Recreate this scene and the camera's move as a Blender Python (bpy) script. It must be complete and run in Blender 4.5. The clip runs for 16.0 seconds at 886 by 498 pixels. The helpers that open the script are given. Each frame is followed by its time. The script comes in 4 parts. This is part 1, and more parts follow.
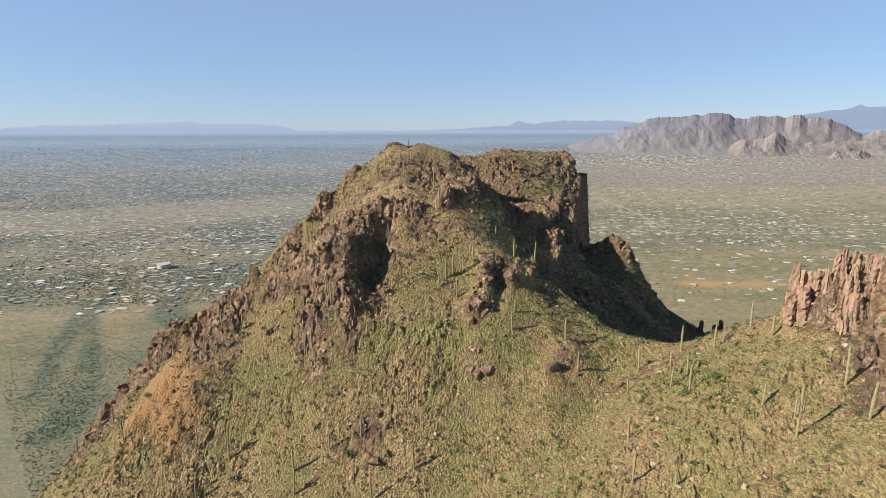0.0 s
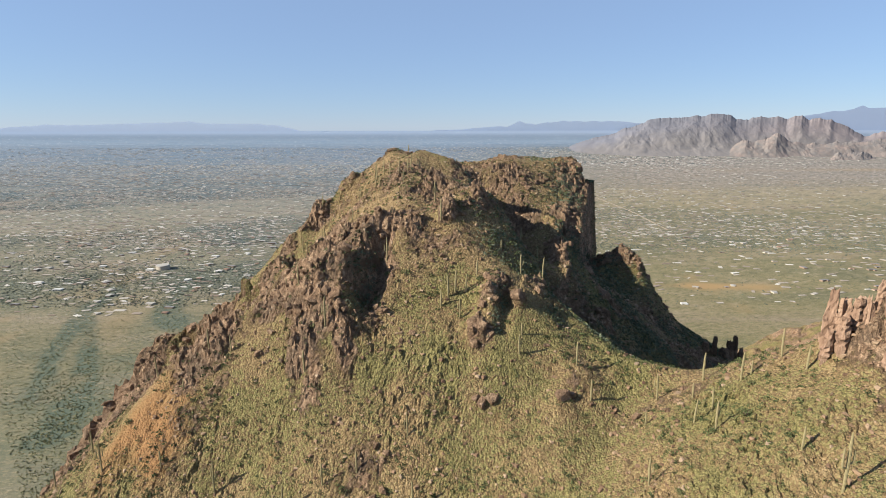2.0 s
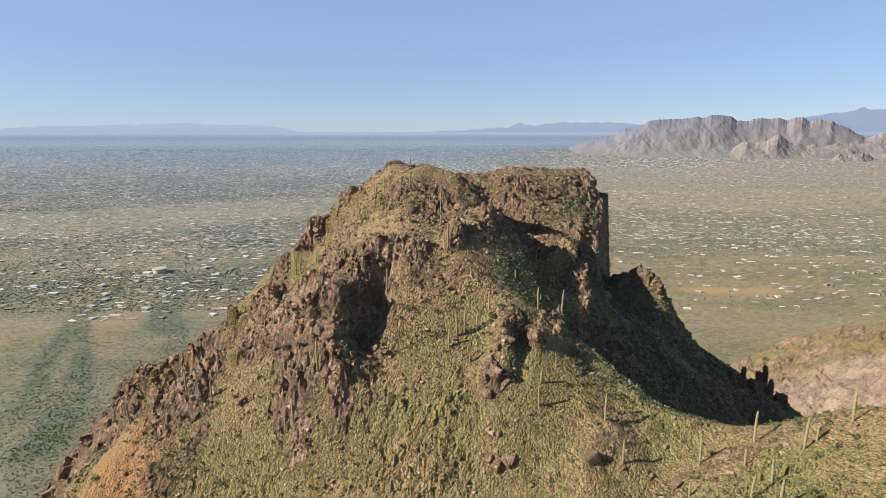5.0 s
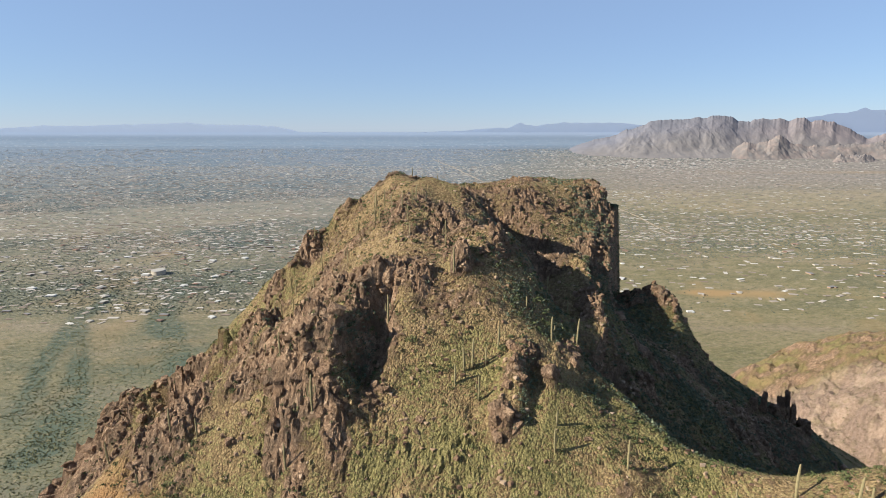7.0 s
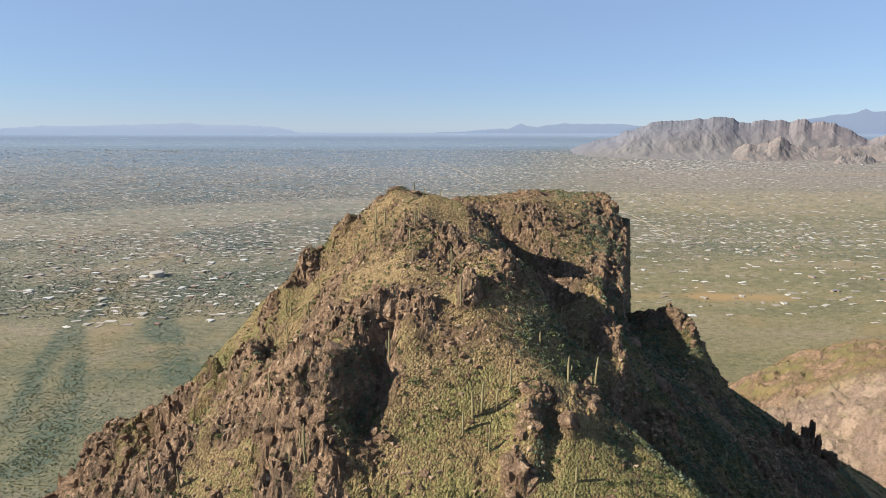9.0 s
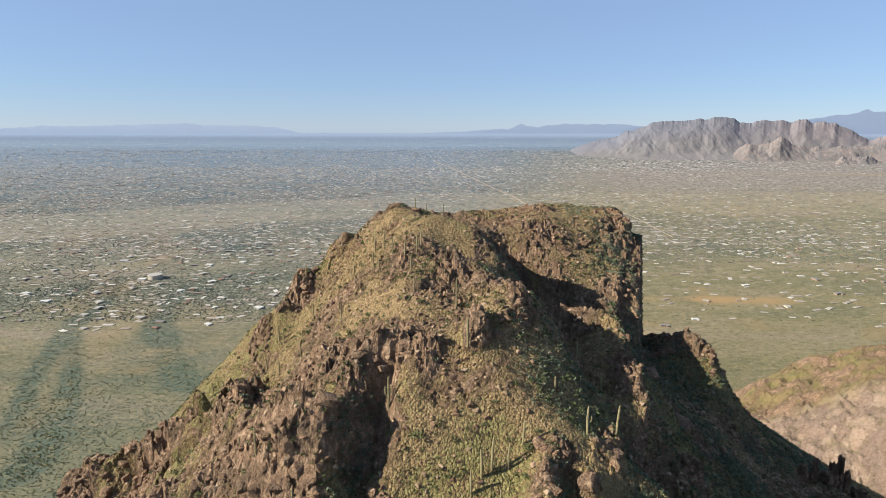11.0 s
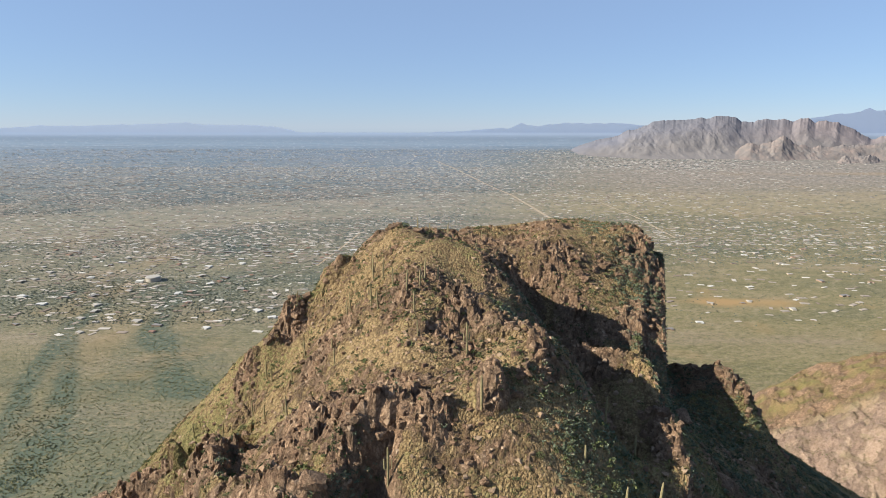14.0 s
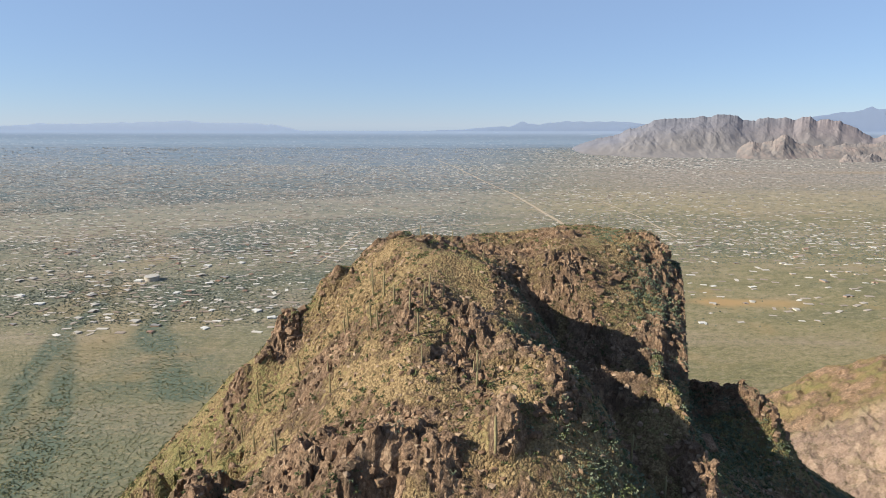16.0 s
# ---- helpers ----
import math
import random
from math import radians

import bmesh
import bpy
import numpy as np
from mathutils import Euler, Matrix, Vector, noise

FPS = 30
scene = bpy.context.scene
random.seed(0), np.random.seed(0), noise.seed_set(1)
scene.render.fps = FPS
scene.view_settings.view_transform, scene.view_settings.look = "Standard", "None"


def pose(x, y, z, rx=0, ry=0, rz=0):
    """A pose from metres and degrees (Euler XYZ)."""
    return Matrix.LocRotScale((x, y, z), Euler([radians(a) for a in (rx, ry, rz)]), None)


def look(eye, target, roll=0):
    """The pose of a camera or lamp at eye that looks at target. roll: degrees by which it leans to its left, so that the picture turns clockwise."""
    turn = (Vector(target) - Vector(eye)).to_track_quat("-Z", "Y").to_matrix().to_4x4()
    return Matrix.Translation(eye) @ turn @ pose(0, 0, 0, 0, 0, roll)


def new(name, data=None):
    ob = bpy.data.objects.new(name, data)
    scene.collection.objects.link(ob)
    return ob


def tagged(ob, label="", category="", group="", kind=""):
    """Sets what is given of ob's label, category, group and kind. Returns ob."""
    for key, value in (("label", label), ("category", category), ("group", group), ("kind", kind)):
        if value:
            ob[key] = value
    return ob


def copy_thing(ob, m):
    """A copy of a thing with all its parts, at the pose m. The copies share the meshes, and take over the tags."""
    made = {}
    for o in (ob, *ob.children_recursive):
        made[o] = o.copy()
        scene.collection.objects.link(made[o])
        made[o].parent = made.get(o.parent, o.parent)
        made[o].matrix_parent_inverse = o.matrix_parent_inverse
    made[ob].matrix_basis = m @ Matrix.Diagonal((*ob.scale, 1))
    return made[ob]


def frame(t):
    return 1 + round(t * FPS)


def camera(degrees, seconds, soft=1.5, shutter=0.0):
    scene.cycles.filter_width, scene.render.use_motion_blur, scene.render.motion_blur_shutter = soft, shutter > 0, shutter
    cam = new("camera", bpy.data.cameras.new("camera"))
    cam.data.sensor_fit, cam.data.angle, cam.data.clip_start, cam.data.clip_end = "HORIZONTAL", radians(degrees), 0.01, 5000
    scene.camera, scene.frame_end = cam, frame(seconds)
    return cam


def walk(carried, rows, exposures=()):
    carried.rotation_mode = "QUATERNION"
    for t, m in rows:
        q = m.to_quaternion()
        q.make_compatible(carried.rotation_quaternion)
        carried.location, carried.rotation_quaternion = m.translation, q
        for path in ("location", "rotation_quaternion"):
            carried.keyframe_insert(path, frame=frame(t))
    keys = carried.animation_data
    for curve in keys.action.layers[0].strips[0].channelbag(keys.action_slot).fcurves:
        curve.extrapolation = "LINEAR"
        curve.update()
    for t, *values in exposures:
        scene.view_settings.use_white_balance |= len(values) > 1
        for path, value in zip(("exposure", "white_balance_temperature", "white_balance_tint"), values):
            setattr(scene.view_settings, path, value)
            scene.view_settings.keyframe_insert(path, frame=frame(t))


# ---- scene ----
cam = camera(77.0, 16.0, soft=0.55)
# seconds, x, y, z, yaw, pitch, lean
ROUTE = [
    (0, 3.15, -39.38, 272.35, -0.002, -12.291, -0.20),
    (0.5, 3.21, -36.89, 272.84, 0.043, -12.305, -0.15),
    (1, 3.20, -34.03, 273.39, 0.063, -12.307, -0.15),
    (1.5, 2.99, -31.03, 273.98, 0.044, -12.284, -0.12),
    (2, 2.70, -27.91, 274.59, 0.037, -12.278, -0.10),
    (2.5, 2.42, -24.78, 275.23, 0.053, -12.286, -0.12),
    (3, 2.11, -21.74, 275.91, 0.050, -12.273, -0.16),
    (3.5, 1.72, -18.55, 276.59, 0.011, -12.248, -0.13),
    (4, 1.29, -15.20, 277.26, -0.030, -12.236, -0.10),
    (6.5, -0.29, 0.29, 281.36, 0.001, -12.182, 0.00),
    (7, -0.67, 3.38, 282.40, -0.008, -12.234, -0.00),
    (7.5, -1.05, 6.50, 283.41, -0.016, -12.253, -0.01),
    (8, -1.42, 9.55, 284.49, -0.014, -12.251, 0.02),
    (8.5, -1.80, 12.65, 285.63, -0.021, -12.224, 0.07),
    (9, -2.12, 15.91, 286.78, -0.030, -12.207, 0.10),
    (11.5, -3.37, 32.37, 292.58, -0.029, -12.237, 0.10),
    (12, -3.62, 35.44, 293.67, -0.004, -12.214, 0.10),
    (12.5, -3.90, 38.40, 294.57, 0.001, -12.214, 0.10),
    (13, -4.19, 41.49, 295.12, 0.001, -12.242, 0.10),
    (13.5, -4.47, 44.80, 295.38, 0.000, -12.295, 0.08),
    (14, -4.70, 48.34, 295.54, -0.000, -12.356, 0.05),
    (14.5, -4.93, 51.65, 295.75, -0.001, -12.417, 0.05),
    (15, -5.26, 54.52, 296.06, -0.001, -12.475, 0.04),
    (15.5, -5.67, 57.34, 296.41, 0.004, -12.522, 0.07),
    (16, -6.01, 60.32, 296.64, 0.029, -12.536, 0.10),
]
walk(cam, [(t, pose(x, y, z, 90 + pitch, 0, yaw) @ pose(0, 0, 0, 0, 0, lean)) for t, x, y, z, yaw, pitch, lean in ROUTE])

# ---- daylight: low morning sun from the side, clear sky ----
SUN_UP, SUN_ROUND = 29.5, -103.0
world = bpy.data.worlds.new("sky")
scene.world = world
world.use_nodes = True
wn = world.node_tree.nodes
sky = wn.new("ShaderNodeTexSky")
sky.sky_type, sky.sun_disc = "NISHITA", False
sky.sun_elevation, sky.sun_rotation = radians(SUN_UP), radians(SUN_ROUND)
sky.altitude, sky.air_density, sky.dust_density, sky.ozone_density = 900, 1.0, 0.0, 6.0
wn["Background"].inputs["Strength"].default_value = 0.049
veil = wn.new("ShaderNodeMix")   # thin high haze that evens out the blue
veil.data_type = "RGBA"
veil.inputs[0].default_value = 0.55
veil.inputs[7].default_value = (3.45, 4.75, 7.2, 1)
world.node_tree.links.new(sky.outputs[0], veil.inputs[6])
world.node_tree.links.new(veil.outputs[2], wn["Background"].inputs["Color"])
sun = new("sun", bpy.data.lights.new("sun", "SUN"))
sun.data.energy, sun.data.angle, sun.data.color = 5.0, radians(0.53), (0.97, 0.90, 0.76)
sx, sy = math.sin(radians(SUN_ROUND)), math.cos(radians(SUN_ROUND))
sun.matrix_world = look((sx * 300, sy * 300, 300 * math.tan(radians(SUN_UP)) + 300), (0, 0, 300))
scene.view_settings.exposure = 1.24


# ---- materials ----
class Mat:
    """A principled material with helpers to chain nodes."""

    def __init__(self, name, rough=0.9):
        self.m = bpy.data.materials.new(name)
        self.m.use_nodes = True
        self.t = self.m.node_tree
        self.p = self.t.nodes["Principled BSDF"]
        self.p.inputs["Roughness"].default_value = rough
        self.p.inputs["Specular IOR Level"].default_value = 0.2

    def node(self, kind, **links):
        n = self.t.nodes.new(kind)
        for key, v in links.items():
            self.feed(v, n.inputs[key])
        return n

    def feed(self, v, socket):
        if isinstance(v, bpy.types.NodeSocket):
            self.t.links.new(v, socket)
        else:
            socket.default_value = v

    def attr(self, name, out="Fac"):
        n = self.t.nodes.new("ShaderNodeAttribute")
        n.attribute_name = name
        return n.outputs[out]

    def noise(self, where, scale, detail=4.0, rough=0.6):
        return self.node("ShaderNodeTexNoise", Vector=where, Scale=scale, Detail=detail, Roughness=rough).outputs["Fac"]

    def cells(self, where, scale):
        """Broken pieces: a number for each, the distance from its middle, the distance from its edge."""
        a = self.node("ShaderNodeTexVoronoi", Vector=where, Scale=scale)
        b = self.node("ShaderNodeTexVoronoi", Vector=where, Scale=scale)
        b.feature = "DISTANCE_TO_EDGE"
        own = self.node("ShaderNodeSeparateColor", Color=a.outputs["Color"]).outputs[0]
        return own, a.outputs["Distance"], b.outputs["Distance"]

    def ramp(self, fac, *stops):
        n = self.node("ShaderNodeValToRGB", Fac=fac)
        e = n.color_ramp.elements
        while len(e) < len(stops):
            e.new(0.5)
        for k, (pos, col) in enumerate(stops):
            e[k].position, e[k].color = pos, (*col, 1)
        return n.outputs["Color"]

    def span(self, fac, a, b):
        n = self.node("ShaderNodeMapRange")
        n.clamp = True
        self.feed(fac, n.inputs["Value"])
        n.inputs["From Min"].default_value, n.inputs["From Max"].default_value = a, b
        return n.outputs["Result"]

    def mix(self, fac, a, b, how="MIX"):
        n = self.t.nodes.new("ShaderNodeMix")
        n.data_type, n.blend_type = "RGBA", how
        for v, k in ((fac, 0), (a, 6), (b, 7)):
            self.feed((*v, 1) if isinstance(v, tuple) and len(v) == 3 else v, n.inputs[k])
        return n.outputs[2]

    def math(self, how, a, b=0.0):
        n = self.t.nodes.new("ShaderNodeMath")
        n.operation = how
        self.feed(a, n.inputs[0])
        self.feed(b, n.inputs[1])
        return n.outputs[0]

    def where(self):
        return self.node("ShaderNodeTexCoord").outputs["Object"]

    def bump(self, fac, strength, far):
        n = self.node("ShaderNodeBump", Height=fac)
        n.inputs["Strength"].default_value, n.inputs["Distance"].default_value = strength, far
        self.t.links.new(n.outputs[0], self.p.inputs["Normal"])

    def base(self, colour):
        self.feed(self.mix(1.0, colour, (0.82, 0.82, 0.82), "MULTIPLY"), self.p.inputs["Base Color"])
        return self.m


# aerial haze to paint into base colours, from near to far
AIR_HAZE = ((0.0, (0.112, 0.135, 0.140)), (0.45, (0.100, 0.155, 0.235)), (0.80, (0.125, 0.188, 0.290)), (0.90, (0.140, 0.205, 0.305)), (0.955, (0.20, 0.28, 0.395)), (1.0, (0.30, 0.39, 0.52)))


def rock_colour(k, w):
    """Fractured desert rock: brown faces, dark varnish, pale fresh breaks. Returns the colour and the relief."""
    bent = k.node("ShaderNodeVectorMath", Vector=w)
    bent.operation = "MULTIPLY"
    bent.inputs[1].default_value = (1.0, 1.0, 0.55)
    warp = k.node("ShaderNodeTexNoise", Vector=w, Scale=0.9, Detail=4.0)
    moved = k.node("ShaderNodeVectorMath")
    moved.operation = "MULTIPLY_ADD"
    k.feed(warp.outputs["Color"], moved.inputs[0])
    moved.inputs[1].default_value = (2.2, 2.2, 2.2)
    k.feed(bent.outputs[0], moved.inputs[2])
    v, shade, edge = k.cells(moved.outputs[0], 0.75)
    v2, shade2, edge2 = k.cells(moved.outputs[0], 2.1)
    grain = k.ramp(k.math("ADD", k.math("MULTIPLY", k.noise(w, 0.5, 7, 0.7), 0.75), k.math("MULTIPLY", k.math("ADD", v, v2), 0.14)),
                   (0.30, (0.145, 0.090, 0.056)), (0.5, (0.320, 0.204, 0.128)), (0.70, (0.540, 0.375, 0.245)))
    varnish = k.span(k.noise(w, 0.13, 5, 0.65), 0.49, 0.64)
    dark = k.mix(k.math("MULTIPLY", varnish, 0.8), grain, (0.155, 0.110, 0.074))
    crack = k.math("MULTIPLY", k.span(edge, 0.0, 0.10), k.span(edge2, -0.05, 0.10))
    colour = k.mix(crack, k.mix(0.35, dark, (0.075, 0.050, 0.037)), dark)
    relief = k.math("ADD", k.math("ADD", k.math("MULTIPLY", v, 0.8), k.math("MULTIPLY", v2, 0.35)), k.math("ADD", k.math("MULTIPLY", crack, 0.5), k.math("MULTIPLY", k.noise(w, 2.5, 6, 0.7), 0.7)))
    return colour, relief


def make_hill_material():
    """Stony slope: tan stones, straw and olive tufts, with rock where the vertex number says so."""
    k = Mat("hill ground", 0.95)
    w = k.where()
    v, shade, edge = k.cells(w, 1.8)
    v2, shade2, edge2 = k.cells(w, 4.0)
    soil = k.ramp(k.math("ADD", k.math("MULTIPLY", v, 0.55), k.math("MULTIPLY", v2, 0.45)), (0.15, (0.148, 0.100, 0.050)), (0.5, (0.258, 0.178, 0.090)), (0.85, (0.392, 0.282, 0.152)))
    grass = k.ramp(k.math("ADD", k.math("MULTIPLY", v, 0.45), k.math("MULTIPLY", v2, 0.55)), (0.15, (0.098, 0.095, 0.034)), (0.5, (0.182, 0.163, 0.062)), (0.85, (0.280, 0.240, 0.106)))
    cover = k.span(k.math("ADD", k.math("ADD", k.noise(w, 0.07, 3, 0.5), k.math("MULTIPLY", k.noise(w, 0.5, 4, 0.7), 0.6)), k.math("SUBTRACT", k.math("MULTIPLY", v, 0.3), k.math("ADD", k.math("MULTIPLY", k.attr("rock"), 0.3), k.math("MULTIPLY", k.attr("high"), 0.16)))), 0.82, 1.02)
    ground = k.mix(cover, soil, grass)
    ground = k.mix(k.attr("ochre"), ground, k.ramp(k.noise(w, 0.9, 6, 0.75), (0.3, (0.255, 0.135, 0.058)), (0.7, (0.43, 0.235, 0.105))))
    bare = k.ramp(k.noise(w, 0.4, 9, 0.8), (0.32, (0.20, 0.138, 0.106)), (0.5, (0.345, 0.245, 0.19)), (0.68, (0.46, 0.35, 0.28)))
    bare = k.mix(k.math("MULTIPLY", k.span(k.noise(w, 0.06, 7, 0.75), 0.52, 0.62), 0.55), bare, (0.185, 0.155, 0.085))
    tone = k.attr("pale")
    # gaps between stones: darker soil, with crevice shade put into the colour
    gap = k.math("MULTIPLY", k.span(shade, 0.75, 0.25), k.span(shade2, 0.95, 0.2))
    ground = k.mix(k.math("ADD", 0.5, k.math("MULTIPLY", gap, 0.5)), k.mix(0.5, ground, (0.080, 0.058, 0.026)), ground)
    stone, relief = rock_colour(k, w)
    share = k.math("ADD", k.attr("rock"), k.math("MULTIPLY", k.math("SUBTRACT", k.noise(w, 0.45, 6, 0.7), 0.5), 1.4))
    share = k.span(share, 0.36, 0.56)
    low = k.math("SUBTRACT", k.math("MULTIPLY", k.noise(w, 4.0, 4, 0.7), 0.4), k.math("ADD", k.math("MULTIPLY", shade, 0.9), k.math("MULTIPLY", shade2, 0.45)))
    height = k.node("ShaderNodeMix")
    for value, key in ((share, 0), (low, 2), (relief, 3)):
        k.feed(value, height.inputs[key])
    k.bump(height.outputs[0], 1.0, 0.55)
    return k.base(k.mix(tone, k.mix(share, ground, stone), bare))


def make_rock_material(name="weathered rock"):
    k = Mat(name, 0.9)
    w = k.node("ShaderNodeNewGeometry").outputs["Position"]
    c, relief = rock_colour(k, w)
    own = k.node("ShaderNodeObjectInfo").outputs["Random"]
    c = k.mix(k.math("MULTIPLY", own, 0.35), c, (0.27, 0.165, 0.105))
    k.bump(relief, 1.0, 0.6)
    return k.base(c)


def make_crag_material():
    k = Mat("red crag rock", 0.9)
    w = k.node("ShaderNodeNewGeometry").outputs["Position"]
    tall = k.node("ShaderNodeVectorMath", Vector=w)
    tall.operation = "MULTIPLY"
    tall.inputs[1].default_value = (1, 1, 0.22)
    c = k.ramp(k.noise(tall.outputs[0], 0.7, 6, 0.7), (0.28, (0.155, 0.090, 0.062)), (0.5, (0.310, 0.200, 0.138)), (0.72, (0.44, 0.31, 0.22)))
    k.bump(k.noise(tall.outputs[0], 1.3, 6, 0.75), 1.0, 0.6)
    return k.base(c)


def make_leaf_material(name, dark, mid, pale):
    k = Mat(name, 0.85)
    tint = k.attr("tint")
    leaf = k.math("MULTIPLY", k.node("ShaderNodeNewGeometry").outputs["Random Per Island"], 0.25)
    c = k.ramp(k.math("ADD", k.math("MULTIPLY", tint, 0.8), leaf), (0.15, dark), (0.55, mid), (0.95, pale))
    # distance haze painted over the tint; 'far' says how much
    c = k.mix(k.attr("far"), c, k.ramp(k.attr("far"), *AIR_HAZE))
    return k.base(c)


def make_stone_material():
    k = Mat("loose stones", 0.92)
    w = k.where()
    own = k.node("ShaderNodeNewGeometry").outputs["Random Per Island"]
    c = k.ramp(own, (0.0, (0.130, 0.078, 0.050)), (0.35, (0.250, 0.158, 0.100)), (0.7, (0.320, 0.218, 0.140)), (1.0, (0.40, 0.295, 0.205)))
    c = k.mix(0.5, c, k.ramp(k.noise(w, 3.0, 5, 0.7), (0.3, (0.500, 0.475, 0.450)), (0.7, (1, 1, 1))), "MULTIPLY")
    k.bump(k.noise(w, 4.0, 4, 0.7), 0.8, 0.2)
    return k.base(c)


def make_cactus_material():
    k = Mat("saguaro skin", 0.7)
    w = k.where()
    own = k.node("ShaderNodeObjectInfo").outputs["Random"]
    c = k.ramp(k.noise(w, 2.5, 4, 0.6), (0.3, (0.18, 0.155, 0.08)), (0.55, (0.27, 0.23, 0.122)), (0.8, (0.36, 0.30, 0.17)))
    c = k.mix(k.math("MULTIPLY", own, 0.5), c, (0.26, 0.215, 0.12))
    k.bump(k.noise(w, 14.0, 3, 0.6), 0.5, 0.05)
    return k.base(c)


def make_plain_material():
    """Desert floor with scrub, streets and gardens; the vertex numbers 'green', 'town' and 'ochre' vary it over the
    land; 'far' and 'haze' paint distance haze into its colour.
    """
    k = Mat("desert plain", 0.95)
    w = k.attr("place", "Vector")
    flat = k.ramp(k.noise(w, 9.0, 6, 0.65), (0.3, (0.138, 0.116, 0.052)), (0.52, (0.198, 0.164, 0.078)), (0.72, (0.262, 0.214, 0.110)))
    scrub = k.ramp(k.noise(w, 60.0, 4, 0.7), (0.35, (0.057, 0.060, 0.026)), (0.7, (0.123, 0.113, 0.052)))
    dots = k.noise(w, 95.0, 3, 0.75)
    cover = k.span(k.math("ADD", dots, k.math("MULTIPLY", k.attr("green"), 0.22)), 0.60, 0.74)
    c = k.mix(cover, flat, scrub)
    fine = k.noise(w, 230.0, 3, 0.8)
    c = k.mix(k.math("MULTIPLY", k.span(fine, 0.52, 0.60), 0.85), c, scrub)
    c = k.mix(k.math("MULTIPLY", k.span(fine, 0.44, 0.36), 0.7), c, (0.316, 0.265, 0.172))
    long = k.node("ShaderNodeVectorMath", Vector=w)
    long.operation = "MULTIPLY"
    long.inputs[1].default_value = (0.45, 1.6, 1)
    c = k.mix(0.5, c, k.ramp(k.noise(long.outputs[0], 3.0, 6, 0.7), (0.36, (0.122, 0.120, 0.064)), (0.47, (0.195, 0.166, 0.078)), (0.55, (0.25, 0.200, 0.115)), (0.66, (0.30, 0.225, 0.165))))
    rows = k.noise(k.attr("strip", "Vector"), 0.45, 5, 0.75)
    c = k.mix(k.math("MULTIPLY", k.span(rows, 0.52, 0.64), 0.65), c, scrub)
    c = k.mix(k.math("MULTIPLY", k.span(rows, 0.47, 0.36), 0.5), c, (0.316, 0.258, 0.172))
    lush = k.math("MULTIPLY", k.span(k.attr("green"), 0.85, 1.3), k.span(dots, 0.36, 0.5))
    c = k.mix(k.math("MULTIPLY", lush, 0.85), c, (0.062, 0.088, 0.055))
    blocks = k.noise(k.attr("strip", "Vector"), 1.0, 4, 0.7)
    c = k.mix(k.attr("rosy"), c, k.ramp(blocks, (0.35, (0.16, 0.135, 0.11)), (0.65, (0.36, 0.29, 0.25))))
    strewn = k.math("MULTIPLY", k.math("ADD", k.attr("town"), 0.15), k.span(k.attr("far"), 0.05, 0.25))
    c = k.mix(k.math("MULTIPLY", k.span(blocks, 0.56, 0.70), strewn), c, (0.70, 0.68, 0.64))
    c = k.mix(k.math("MULTIPLY", k.span(blocks, 0.47, 0.36), strewn), c, (0.035, 0.050, 0.045))
    pale = k.span(k.noise(w, 120.0, 2, 0.6), 0.60, 0.68)
    c = k.mix(k.math("MULTIPLY", pale, k.math("MULTIPLY", k.attr("town"), 0.6)), c, (0.348, 0.291, 0.223))
    c = k.mix(k.math("MULTIPLY", k.attr("open_land"), k.math("MULTIPLY", k.span(rows, 0.62, 0.40), 0.55)), c, (0.325, 0.262, 0.150))
    c = k.mix(k.attr("ochre"), c, (0.327, 0.212, 0.093))
    # distance haze put into the base colour, palest at the horizon
    c = k.mix(k.math("MULTIPLY", k.attr("far"), 0.84), c, k.ramp(k.attr("far"), *AIR_HAZE))
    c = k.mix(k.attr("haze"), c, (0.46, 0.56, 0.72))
    return k.base(c)


def make_track_material():
    k = Mat("graded dirt road", 0.95)
    c = k.ramp(k.noise(k.where(), 0.02, 5, 0.7), (0.3, (0.34, 0.26, 0.17)), (0.7, (0.46, 0.37, 0.26)))
    # road colour fades into painted haze with distance
    c = k.mix(k.attr("far"), c, k.ramp(k.attr("far"), *AIR_HAZE))
    return k.base(c)


